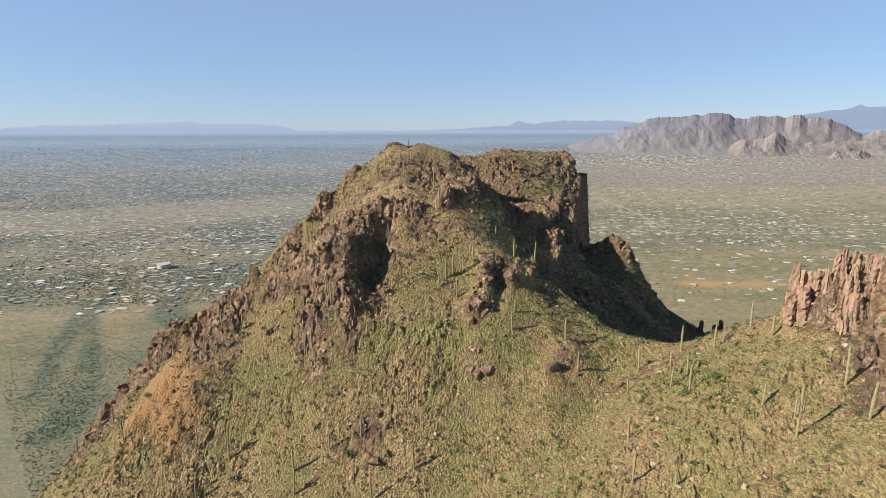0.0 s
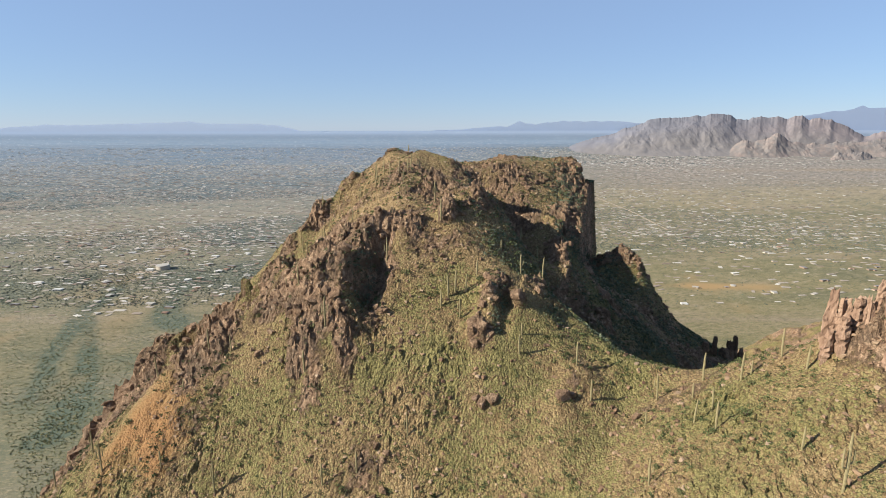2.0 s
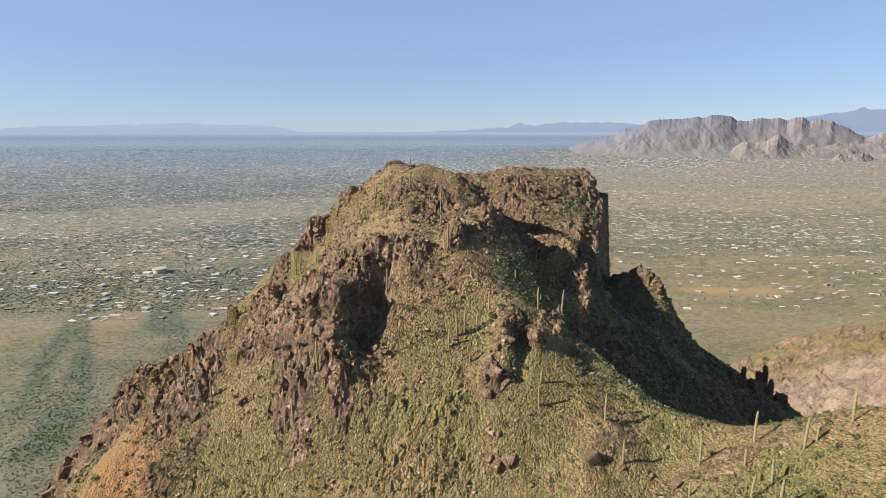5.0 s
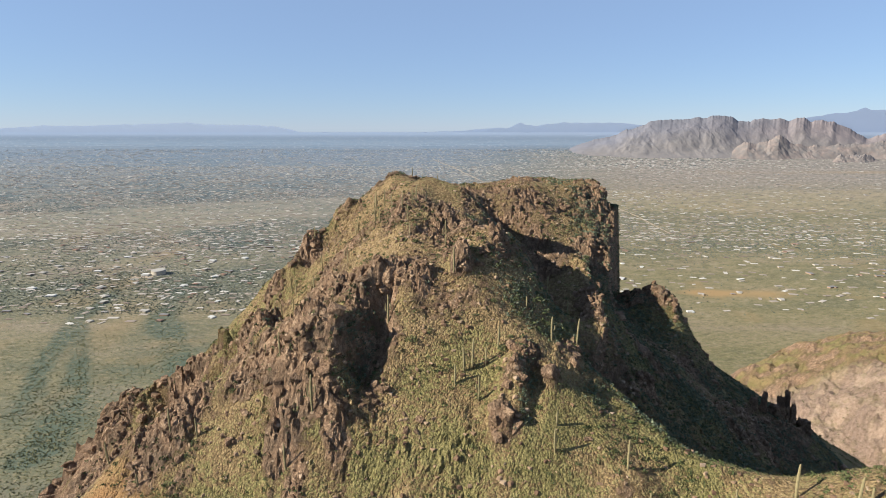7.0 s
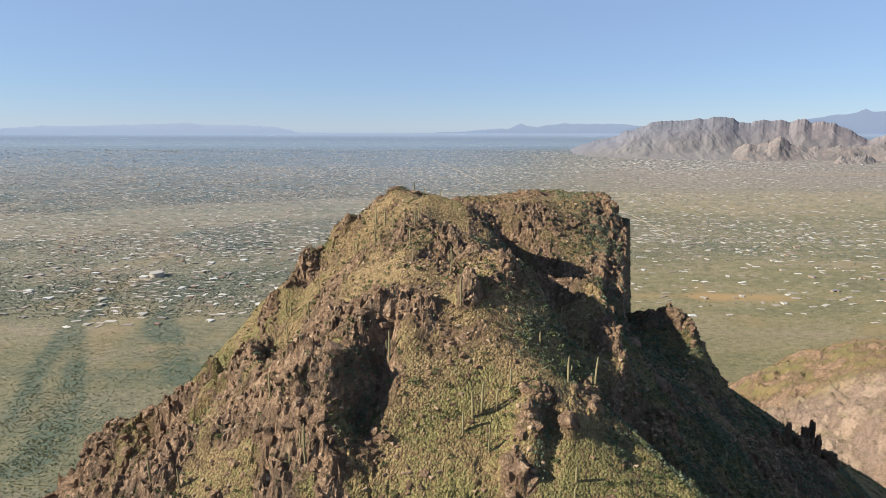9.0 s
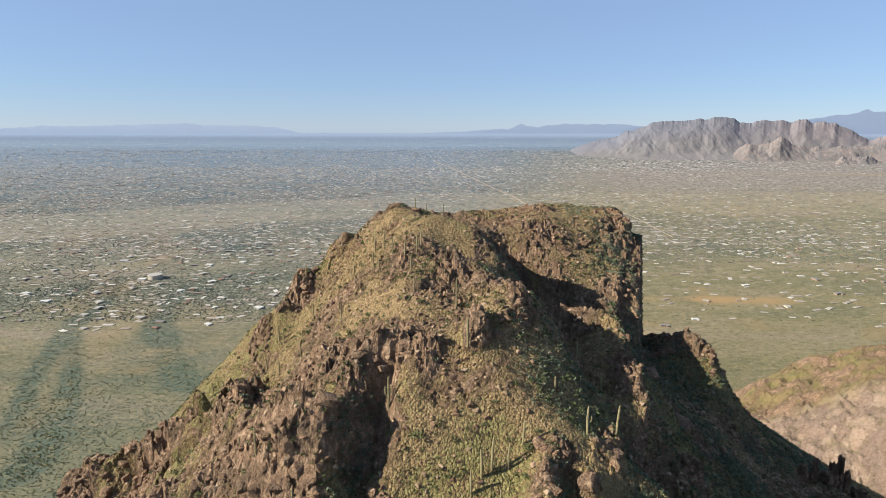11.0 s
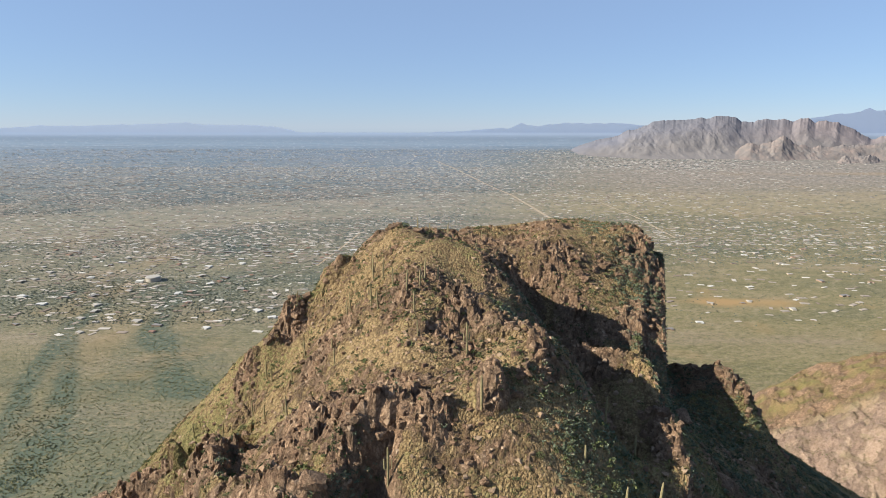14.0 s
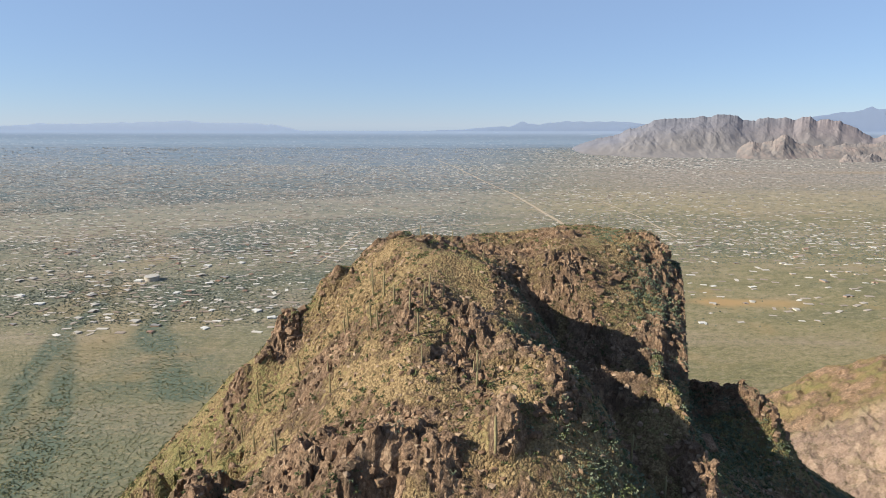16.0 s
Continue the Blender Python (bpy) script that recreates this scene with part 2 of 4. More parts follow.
def make_desert_range_material():
    """Dry mountain: dark varnished cliffs above, pale dusty fans below, redder towards the south; painted haze greys
    the foot and blues the north.
    """
    k = Mat("dry mountain rock with haze", 0.95)
    w = k.where()
    side, high = k.attr("side"), k.attr("high")
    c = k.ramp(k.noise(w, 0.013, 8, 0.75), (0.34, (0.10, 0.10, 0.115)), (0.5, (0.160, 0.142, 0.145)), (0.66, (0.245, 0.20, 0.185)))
    c = k.mix(k.math("MULTIPLY", k.span(side, 0.5, 0.66), 0.5), c, (0.29, 0.212, 0.18))
    # low slopes greyed by painted haze
    c = k.mix(k.math("MULTIPLY", k.span(high, 0.7, 0.2), 0.6), c, k.ramp(k.noise(w, 0.02, 6, 0.7), (0.35, (0.15, 0.145, 0.15)), (0.65, (0.23, 0.195, 0.185))))
    # bluer haze painted in towards the north
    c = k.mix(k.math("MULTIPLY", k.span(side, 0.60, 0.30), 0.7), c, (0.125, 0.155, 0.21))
    fan = k.ramp(k.noise(w, 0.02, 6, 0.7), (0.35, (0.150, 0.140, 0.115)), (0.65, (0.230, 0.200, 0.158)))
    c = k.mix(k.math("MULTIPLY", k.span(k.math("ADD", high, k.math("MULTIPLY", k.noise(w, 0.008, 5, 0.65), 0.5)), 1.02, 0.72), 0.85), c, fan)
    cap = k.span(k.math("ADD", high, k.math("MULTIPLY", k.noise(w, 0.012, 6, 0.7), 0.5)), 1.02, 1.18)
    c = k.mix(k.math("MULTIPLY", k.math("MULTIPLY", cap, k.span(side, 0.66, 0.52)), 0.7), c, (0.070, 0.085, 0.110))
    # even veil of haze mixed into the colour of the whole range
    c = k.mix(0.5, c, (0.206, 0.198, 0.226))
    return k.base(c)


def make_range_material(name, low, mid, high, scale):
    k = Mat(name, 0.95)
    w = k.where()
    c = k.ramp(k.noise(w, scale, 7, 0.7), (0.3, low), (0.5, mid), (0.72, high))
    return k.base(c)


def make_plain(name, colour, vary=0.25, rough=0.85, scale=1.5):
    k = Mat(name, rough)
    n = k.noise(k.where(), scale, 5, 0.7)
    c = k.mix(k.span(n, 0.3, 0.75), tuple(v * (1 - vary) for v in colour), tuple(min(1, v * (1 + vary)) for v in colour))
    return k.base(c)


HILL, ROCK, CRAG, STONE, CACTUS, FLOOR = (make_hill_material(), make_rock_material(), make_crag_material(), make_stone_material(),
                                          make_cactus_material(), make_plain_material())
BRUSH = make_leaf_material("brittlebush leaves", (0.058, 0.058, 0.025), (0.136, 0.124, 0.052), (0.235, 0.202, 0.100))
SHRUB = make_leaf_material("palo verde leaves", (0.038, 0.050, 0.020), (0.085, 0.104, 0.040), (0.170, 0.180, 0.078))
TREE = make_leaf_material("garden tree leaves", (0.070, 0.085, 0.050), (0.115, 0.130, 0.070), (0.180, 0.185, 0.105))
SAGE = make_leaf_material("grey-green bush leaves", (0.060, 0.080, 0.050), (0.125, 0.148, 0.092), (0.215, 0.240, 0.155))
SCRUB = make_leaf_material("mesquite leaves", (0.130, 0.142, 0.075), (0.195, 0.190, 0.095), (0.275, 0.250, 0.130))
TRACK = make_track_material()
BARK = make_plain("grey-brown bark", (0.13, 0.10, 0.07))
# ---- land form: crest lines (x, y, height), slope left and right of the line, roundness ----
CRESTS = {
    "spine": ([(-9, 157, 254), (-11, 175, 259), (-12, 203, 263.5), (-17, 221, 265), (-24, 234, 257), (-30, 262, 244), (-40, 320, 212)], 1.12, 0.66, 7.0),
    "bluff": ([(-54, 160, 231), (-51, 148, 233), (-46, 138, 233.5), (-36, 129.5, 239.5), (-25.5, 124.5, 243.5)], 2.2, 2.2, 2.0),
    "apron": ([(-75, 124, 211), (-60, 128, 222), (-30, 128, 229.5), (0, 126, 232)], 1.0, 1.05, 1.0),
    "brow": ([(-30, 144, 246), (-19, 139, 251), (-2, 140, 249.5), (9, 146, 255), (15, 150, 253)], 1.1, 1.5, 3.0),
    "shoulder": ([(-20, 222, 261), (-37, 222, 250), (-50, 217, 241), (-56, 208, 234), (-68, 213, 223), (-90, 224, 200), (-130, 244, 155)], 1.15, 1.5, 1.5),
    "rim": ([(-6, 198, 265), (5, 195, 263.5), (12, 187, 257), (20, 180, 251)], 1.35, 1.0, 2.0),
    "shelf": ([(-9, 176, 258), (4, 170, 258), (12, 157, 256.5)], 0.9, 1.0, 3.0),
    "ledge": ([(19, 180, 249), (28, 177, 247), (36, 171, 245.5), (41, 163, 242)], 1.6, 2.0, 1.0),
    "edge": ([(70, 250, 250), (66, 238, 247), (60, 222, 240), (54, 205, 237), (48, 188, 237), (42, 171, 245), (41, 157, 239), (43, 144, 235), (48, 138, 224), (56, 136, 215)], 6.0, 0.8, 0.8),
    "knob": ([(77, 229, 217), (78, 218, 220), (79, 208, 225), (84.5, 203.5, 222), (93, 193, 199), (99, 189, 192), (110, 181, 184), (122, 184, 182), (150, 172, 158), (200, 150, 110)], 2.0, 1.1, 1.2),
    "spur": ([(6, 137, 245), (15, 129, 237), (25, 126, 232), (37, 124, 227), (46, 110, 219.5), (54, 104, 217.5), (68, 97, 216), (82, 82, 229)], 1.05, 1.45, 3.0),
    "nose": ([(25, 121, 230), (33, 112, 222), (36, 104, 217.5), (31, 96, 212.5), (28, 84, 200)], 1.0, 1.0, 5.0),
    "horn": ([(11.5, 108.5, 218.5), (12, 113, 226), (15, 119, 234.5), (18, 123, 234.5)], 2.8, 1.3, 1.4),
    "crag": ([(78, 82, 230), (84, 66, 234), (100, 50, 242), (140, 20, 250), (220, -40, 262)], 1.2, 0.74, 5.0),
    "wall": ([(80, 76, 237), (84, 70, 245), (92, 62, 249), (105, 52, 253), (125, 36, 256)], 2.5, 3.2, 1.5),
    "rib": ([(-50, 153, 233), (-62, 166, 219), (-75, 176, 211.5), (-92, 180, 200), (-107, 180, 193)], 1.3, 1.5, 1.5),
    "fin": ([(-107, 180, 193), (-118, 185, 191), (-128, 186, 172), (-142, 186, 160), (-152, 184, 142), (-160, 186, 118), (-180, 194, 55)], 2.4, 2.0, 1.0),
    "far_spur": ([(280, 640, -125), (335, 615, -76), (390, 600, -36), (450, 578, 6), (530, 540, 60), (660, 480, 135), (900, 380, 235)], 0.5, 0.75, 8.0),
}
# flat-topped rock block at the back of the summit: corners going round, height of its top, slope of its faces
BLOCK = [(-28, 230), (0, 219), (78, 247), (78, 260), (50, 272), (-26, 262)]
BLOCK_TOP, BLOCK_FACES = 261.0, (1.0, 0.68, 9.0, 3.0, 1.2, 1.0)
# hollows: line (x, y), depth, half width
HOLLOWS = [([(-16, 135), (-17, 128), (-20, 122)], 9.0, 3.6), ([(20, 180), (28, 163), (31, 149)], 8.5, 6.0), ([(18, 214), (26, 203), (36, 190), (41, 182)], 14.0, 7.5), ([(40, 133), (50, 129), (66, 124)], 5.0, 6.0),
           ([(20, 118), (18, 111)], 3.0, 2.2), ([(58, 132), (80, 142), (110, 152), (150, 150)], 10.0, 17.0)]
# rocky knobs: x, y, radius, height
KNOBS = [(11.5, 110, 3.0, 2.0), (15, 116, 2.5, 1.5), (23, 117, 2.2, 2.5), (-33, 123, 6.0, 3.0), (41, 150, 4.0, 2.0), (-36, 113, 4.0, 2.5), (82, 204, 6.0, 2.5),
         (55, 144, 3.0, 3.0), (31, 130, 3.0, 2.0), (-16, 139, 4.0, 2.5), (-6, 137, 3.0, 2.0), (4, 140, 3.5, 2.5), (14, 147, 3.5, 2.0), (-52, 214, 4.0, 3.0), (-63, 203, 4.0, 3.0), (-40, 222, 5.0, 3.0), (-72, 170, 5.0, 3.0), (-20, 223, 4.0, 1.5)]
PLAIN = -150.0


def lattice(ix, iy, seed):
    n = (ix.astype(np.int64) * 374761393 + iy.astype(np.int64) * 668265263 + seed * 974711) & 0x7FFFFFFF
    n = ((n ^ (n >> 13)) * 1274126177) & 0x7FFFFFFF
    return ((n ^ (n >> 16)) & 0xFFFFF) / 1048575.0


def value_noise(x, y, seed):
    ix, iy = np.floor(x), np.floor(y)
    fx, fy = x - ix, y - iy
    fx, fy = fx * fx * (3 - 2 * fx), fy * fy * (3 - 2 * fy)
    a, b = lattice(ix, iy, seed), lattice(ix + 1, iy, seed)
    c, d = lattice(ix, iy + 1, seed), lattice(ix + 1, iy + 1, seed)
    return (a + (b - a) * fx) * (1 - fy) + (c + (d - c) * fx) * fy - 0.5


def fbm(x, y, size, seed, octaves=4, gain=0.5):
    total, amp = 0.0, 1.0
    for k in range(octaves):
        total = total + amp * value_noise(x / size, y / size, seed + k)
        size, amp = size * 0.5, amp * gain
    return total


def cells(x, y, size, seed):
    """Distance to the nearest and second nearest seed, and the nearest cell's own random number."""
    x, y = x / size, y / size
    ix, iy = np.floor(x), np.floor(y)
    f1, f2, own = np.full(x.shape, 9.0), np.full(x.shape, 9.0), np.zeros(x.shape)
    for dx in (-1, 0, 1):
        for dy in (-1, 0, 1):
            cx, cy = ix + dx, iy + dy
            d = np.hypot(cx + lattice(cx, cy, seed) - x, cy + lattice(cx, cy, seed + 1) - y)
            nearer = d < f1
            f2 = np.where(nearer, f1, np.minimum(f2, d))
            own = np.where(nearer, lattice(cx, cy, seed + 2), own)
            f1 = np.where(nearer, d, f1)
    return f1, f2, own


def slabs(x, y, size, seed):
    """Broken slabs, each tilted its own way, most of them falling towards the east and south; height in metres."""
    x, y = x / size, y / size
    ix, iy = np.floor(x), np.floor(y)
    best, h = np.full(x.shape, 9.0), np.zeros(x.shape)
    for dx in (-1, 0, 1):
        for dy in (-1, 0, 1):
            cx, cy = ix + dx, iy + dy
            ex, ey = x - cx - lattice(cx, cy, seed), y - cy - lattice(cx, cy, seed + 1)
            d = np.abs(ex) + np.abs(ey) + 0.4 * np.hypot(ex, ey)
            tilt = (lattice(cx, cy, seed + 3) - 0.25) * 1.5 * ex - (lattice(cx, cy, seed + 4) - 0.6) * 1.5 * ey
            h = np.where(d < best, (lattice(cx, cy, seed + 2) - 0.5) * 0.8 - tilt, h)
            best = np.minimum(best, d)
    return h * size


def smooth(a, b, v):
    t = np.clip((v - a) / (b - a), 0, 1)
    return t * t * (3 - 2 * t)


def crest_height(X, Y, nodes, left, right, w):
    best = np.full(X.shape, -1e9)
    for (x0, y0, z0), (x1, y1, z1) in zip(nodes, nodes[1:]):
        dx, dy = x1 - x0, y1 - y0
        run = dx * dx + dy * dy
        t = np.clip(((X - x0) * dx + (Y - y0) * dy) / run, 0, 1)
        px, py = X - x0 - t * dx, Y - y0 - t * dy
        d = np.hypot(px, py)
        side = (dx * py - dy * px) / math.sqrt(run) / np.maximum(d, 1e-6)
        s = right + (left - right) * (0.5 + 0.5 * np.clip(side * 1.5, -1, 1))
        best = np.maximum(best, z0 + t * (z1 - z0) - s * (np.sqrt(d * d + w * w) - w))
    return best


def line_distance(X, Y, nodes):
    best = np.full(X.shape, 1e9)
    for (x0, y0), (x1, y1) in zip(nodes, nodes[1:]):
        dx, dy = x1 - x0, y1 - y0
        t = np.clip(((X - x0) * dx + (Y - y0) * dy) / (dx * dx + dy * dy), 0, 1)
        best = np.minimum(best, np.hypot(X - x0 - t * dx, Y - y0 - t * dy))
    return best


def block_height(X, Y):
    top = BLOCK_TOP - 0.03 * np.maximum(0, 250 - Y) - 3.0 * smooth(38, 14, X) - 0.0016 * np.maximum(0, X - 40) ** 2
    h = top
    for (x0, y0), (x1, y1), s in zip(BLOCK, BLOCK[1:] + BLOCK[:1], BLOCK_FACES):
        dx, dy = x1 - x0, y1 - y0
        out = ((X - x0) * dy - (Y - y0) * dx) / math.hypot(dx, dy)
        h = np.minimum(h, top - s * out)
    # a lower pillar before the east end, and the sheer east wall
    h = np.minimum(h, 249.5 + 25 * np.maximum(0, 68.6 - X))
    return np.minimum(h, BLOCK_TOP - 14.0 * ((X - 52.9) * 64 - (Y - 186) * 23.5) / 68.2)


def plain_height(X, Y):
    """The desert floor, rising a little towards the mountain."""
    d = np.hypot(X - 150, Y - 250)
    return PLAIN + 110 * np.exp(-np.maximum(d - 150, 0) / 260) + 6 * fbm(X, Y, 400, 5, 2)


def base_height(X, Y):
    k = 4.0
    hs = [crest_height(X, Y, *c) for c in CRESTS.values()] + [block_height(X, Y)]
    top = np.maximum.reduce(hs)
    h = top + k * np.log(sum(np.exp((a - top) / k) for a in hs)) - 1.2
    for nodes, depth, w in HOLLOWS:
        h = h - depth * np.exp(-(line_distance(X, Y, nodes) / w) ** 2)
    for x, y, r, up in KNOBS:
        h = h + up * smooth(1.15, 0.45, np.hypot(X - x, (Y - y) * 0.9) / r)
    return h


# ---- mesh helpers ----
def mesh_object(name, verts, faces, material, attrs=(), shade=False):
    """A mesh from arrays; attrs: (name, values) for each vertex, numbers or vectors."""
    me = bpy.data.meshes.new(name)
    verts = np.asarray(verts, dtype=np.float32)
    faces = np.asarray(faces, dtype=np.int32)
    n, k = faces.shape
    me.vertices.add(len(verts))
    me.vertices.foreach_set("co", verts.ravel())
    me.loops.add(n * k)
    me.loops.foreach_set("vertex_index", faces.ravel())
    me.polygons.add(n)
    me.polygons.foreach_set("loop_start", np.arange(0, n * k, k, dtype=np.int32))
    me.polygons.foreach_set("use_smooth", np.full(n, shade, dtype=bool))
    for key, values in attrs:
        values = np.asarray(values, dtype=np.float32)
        kind = "FLOAT" if values.ndim == 1 else "FLOAT_VECTOR"
        me.attributes.new(key, kind, "POINT").data.foreach_set("value" if values.ndim == 1 else "vector", values.ravel())
    me.update(calc_edges=True)
    me.materials.append(material)
    return new(name, me)


def grid_faces(rows, cols):
    i = (np.arange(rows - 1)[:, None] * cols + np.arange(cols - 1)[None, :]).ravel()
    return np.stack([i, i + 1, i + cols + 1, i + cols], 1)


def spread(lo, hi, step, out_lo, out_hi, most):
    """Even steps between lo and hi that widen outside, up to most."""
    mid = list(np.arange(lo, hi, step))
    for sign, end in ((-1, out_lo), (1, out_hi)):
        v, s = (mid[0], step) if sign < 0 else (mid[-1], step)
        while (v - end) * sign < 0:
            s = min(most, s * 1.03)
            v += sign * s
            mid = [v] + mid if sign < 0 else mid + [v]
    return np.array(mid)


# ---- the hill ----
# bare rock: x, y, radius, strength
ROCKY = [(-32, 122, 11, 1.0), (-20, 128, 9, 0.9), (-12, 139, 10, 0.55), (6, 142, 10, 0.5), (14, 160, 11, 0.75), (14, 148, 8, 0.6), (12, 110, 5.5, 1.5), (15, 117, 5.5, 1.4), (18, 122, 5, 1.2), (27, 125, 4, 0.7), (-16, 118, 8, 0.9), (-8, 116, 5, 0.6), (-30, 106, 7, 0.65),
         (-22, 112, 8, 0.8), (-36, 112, 9, 0.6), (27, 155, 7, 0.8), (41, 150, 8, 1.0), (48, 180, 11, 1.0), (57, 205, 12, 1.1), (66, 228, 13, 1.1), (30, 176, 9, 1.0), (56, 224, 9, 0.9), (30, 150, 10, 0.8), (44, 134, 10, 0.6), (66, 190, 14, 0.9), (76, 214, 12, 0.9), (60, 168, 12, 0.8), (82, 182, 14, 0.8), (96, 168, 12, 0.7), (45, 228, 18, 0.6), (74, 242, 14, 1.1), (22, 186, 12, 0.45),
         (6, 199, 8, 0.9), (-22, 226, 9, 0.6), (-40, 226, 12, 0.7), (-52, 212, 9, 0.8), (-62, 196, 8, 0.7), (82, 206, 10, 1.3), (92, 186, 12, 0.7), (118, 180, 14, 0.8),
         (-90, 172, 18, 0.9), (-115, 180, 20, 1.0), (-145, 184, 24, 1.0), (-180, 192, 30, 1.0), (-62, 160, 12, 0.7), (-46, 128, 9, 0.8),
         (88, 64, 14, 1.1), (102, 50, 20, 1.1), (36, 104, 5, 0.5), (-14, 90, 6, 0.5), (0, 228, 12, 0.4), (-8, 212, 7, 0.5), (-84, 130, 12, 0.8), (-58, 112, 8, 0.4), (-66, 128, 16, 0.75), (-48, 114, 10, 0.6), (-92, 150, 20, 0.85), (-38, 104, 8, 0.4), (-110, 132, 20, 0.8), (-128, 152, 24, 0.9), (-104, 116, 10, 0.5), (-60, 172, 10, 0.6), (-20, 215, 14, 0.5), (40, 245, 18, 0.45), (84, 70, 8, 1.2), (94, 62, 9, 1.2), (108, 50, 14, 1.2)]


def near_hill(X, Y):
    return smooth(140, 100, np.hypot(X, Y - 190))


def relief(X, Y, H):
    """Adds broken rock and rough ground to the land form. Returns the height and how bare the rock is."""
    gy, gx = np.gradient(H, Y[:, 0], X[0])
    steep = np.hypot(gx, gy)
    rock = smooth(1.45, 2.1, steep) * 0.9
    for x, y, r, s in ROCKY:
        rock = np.maximum(rock, s * np.exp(-((X - x) ** 2 + (Y - y) ** 2) / (r * r)))
    rock = np.maximum(rock, 0.8 * np.exp(-(line_distance(X, Y, [p[:2] for p in CRESTS["rib"][0] + CRESTS["fin"][0][1:]]) / 11) ** 2))
    for x, y, r, up in KNOBS:
        rock = np.maximum(rock, 1.1 * np.exp(-((X - x) ** 2 + (Y - y) ** 2) / (1.1 * r * r)))
    rock = np.maximum(rock, 0.42 * smooth(230, 300, X))
    rock = np.maximum(rock, 0.36 * smooth(222, 246, H) * smooth(115, 130, Y) * near_hill(X, Y))
    rock = np.clip(rock + 0.7 * fbm(X, Y, 16, 40, 4) * smooth(0.05, 0.4, rock) + 0.42 * fbm(X, Y, 7, 45, 3) + 0.4 * fbm(X, Y, 22, 48, 3) * (0.5 + near_hill(X, Y)), 0, 1)
    bare = smooth(0.35, 0.75, rock)
    wx, wy = X + 1.5 * fbm(X, Y, 5, 50, 3), Y + 1.5 * fbm(X, Y, 5, 60, 3)
    f1, f2, own = cells(wx, wy * 0.8, 4.2, 70)
    g1, g2, own2 = cells(wx + 0.3 * wy, wy, 1.7, 80)
    big = 0.42 * slabs(wx + 0.4 * wy, wy, 4.6, 170) + (own - 0.45) * 1.6 - 1.1 * (1 - smooth(0.0, 0.22, f2 - f1))
    small = 0.4 * slabs(wx, wy - 0.3 * wx, 1.9, 180) + (own2 - 0.5) * 0.7 - 0.6 * (1 - smooth(0.0, 0.25, g2 - g1))
    near = smooth(420, 300, np.hypot(X, Y - 160))
    out = H + bare * (big + small) * (0.35 + 0.65 * near) + 2.2 * fbm(X, Y, 30, 90, 3) + 0.9 * fbm(X, Y, 6, 95, 4)
    # larger broken ribs of the western crest
    west = np.exp(-(line_distance(X, Y, [p[:2] for p in CRESTS["rib"][0] + CRESTS["fin"][0][1:]]) / 17) ** 2) * smooth(-42, -58, X)
    out = out + west * 0.75 * slabs(wx + 0.5 * wy, wy, 7.5, 150)
    r1, r2, own3 = cells(wx * 1.1, wy, 2.3, 88)
    rubble = smooth(-0.15, 0.25, fbm(X, Y, 20, 47, 3) + 0.35 * rock) * near
    out = out + rubble * (1 - bare) * (0.42 * slabs(wx, wy, 2.1, 190) + (own3 - 0.5) * 0.6 - 0.35 * (1 - smooth(0, 0.3, r2 - r1)))
    out = out + smooth(200, 300, X) * (14 * fbm(X, Y, 60, 30, 6, 0.6) - 12 * np.abs(fbm(X, Y, 45, 33, 5, 0.6)) - 7 * np.abs(fbm(X + 0.5 * Y, Y, 20, 36, 4, 0.6)))
    return out, rock


xs = spread(-98, 94, 0.5, -620, 760, 4.0)
ys = spread(66, 258, 0.5, -260, 760, 4.0)
GX, GY = np.meshgrid(xs, ys)
GH, GROCK = relief(GX, GY, base_height(GX, GY))
rise = GH - plain_height(GX, GY)
COOL = np.gradient(-base_height(GX, GY), xs, axis=1)   # how steeply the land falls towards the east
GH = plain_height(GX, GY) + np.maximum(rise - 16 * smooth(45, 0, rise), -6)
pale = smooth(230, 300, GX) * smooth(90, 40, line_distance(GX, GY, [(p[0], p[1] - 40) for p in CRESTS["far_spur"][0]])) * smooth(-40, 15, GH - plain_height(GX, GY)) * 0.8
ochre = np.clip(np.exp(-(((GX + 76) / 14) ** 2 + ((GY - 108) / 11) ** 2)) * 1.5 + fbm(GX, GY, 8, 17, 3) * 0.8 - 0.35, 0, 1)
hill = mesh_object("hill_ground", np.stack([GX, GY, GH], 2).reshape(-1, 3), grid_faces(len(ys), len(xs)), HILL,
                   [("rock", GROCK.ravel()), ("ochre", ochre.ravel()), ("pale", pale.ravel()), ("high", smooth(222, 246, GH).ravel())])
tagged(hill, "steep desert hill of broken reddish rock, tan soil and dry grass", "hill", kind="structure")


def sample(grid, x, y):
    """Reads a grid of the hill at places x, y."""
    i = np.clip(np.searchsorted(xs, x) - 1, 0, len(xs) - 2)
    j = np.clip(np.searchsorted(ys, y) - 1, 0, len(ys) - 2)
    fx = np.clip((x - xs[i]) / (xs[i + 1] - xs[i]), 0, 1)
    fy = np.clip((y - ys[j]) / (ys[j + 1] - ys[j]), 0, 1)
    return (grid[j, i] * (1 - fx) + grid[j, i + 1] * fx) * (1 - fy) + (grid[j + 1, i] * (1 - fx) + grid[j + 1, i + 1] * fx) * fy


def hill_z(x, y):
    return float(sample(GH, np.array([x]), np.array([y]))[0])


# ---- the plain ----
# Land past NEAR metres is drawn in towards CENTRE along its line of sight, so that the horizon stays within reach.
CENTRE, NEAR, DEEP = (-1.0, 10.0, 285.0), 2200.0, 2780.0


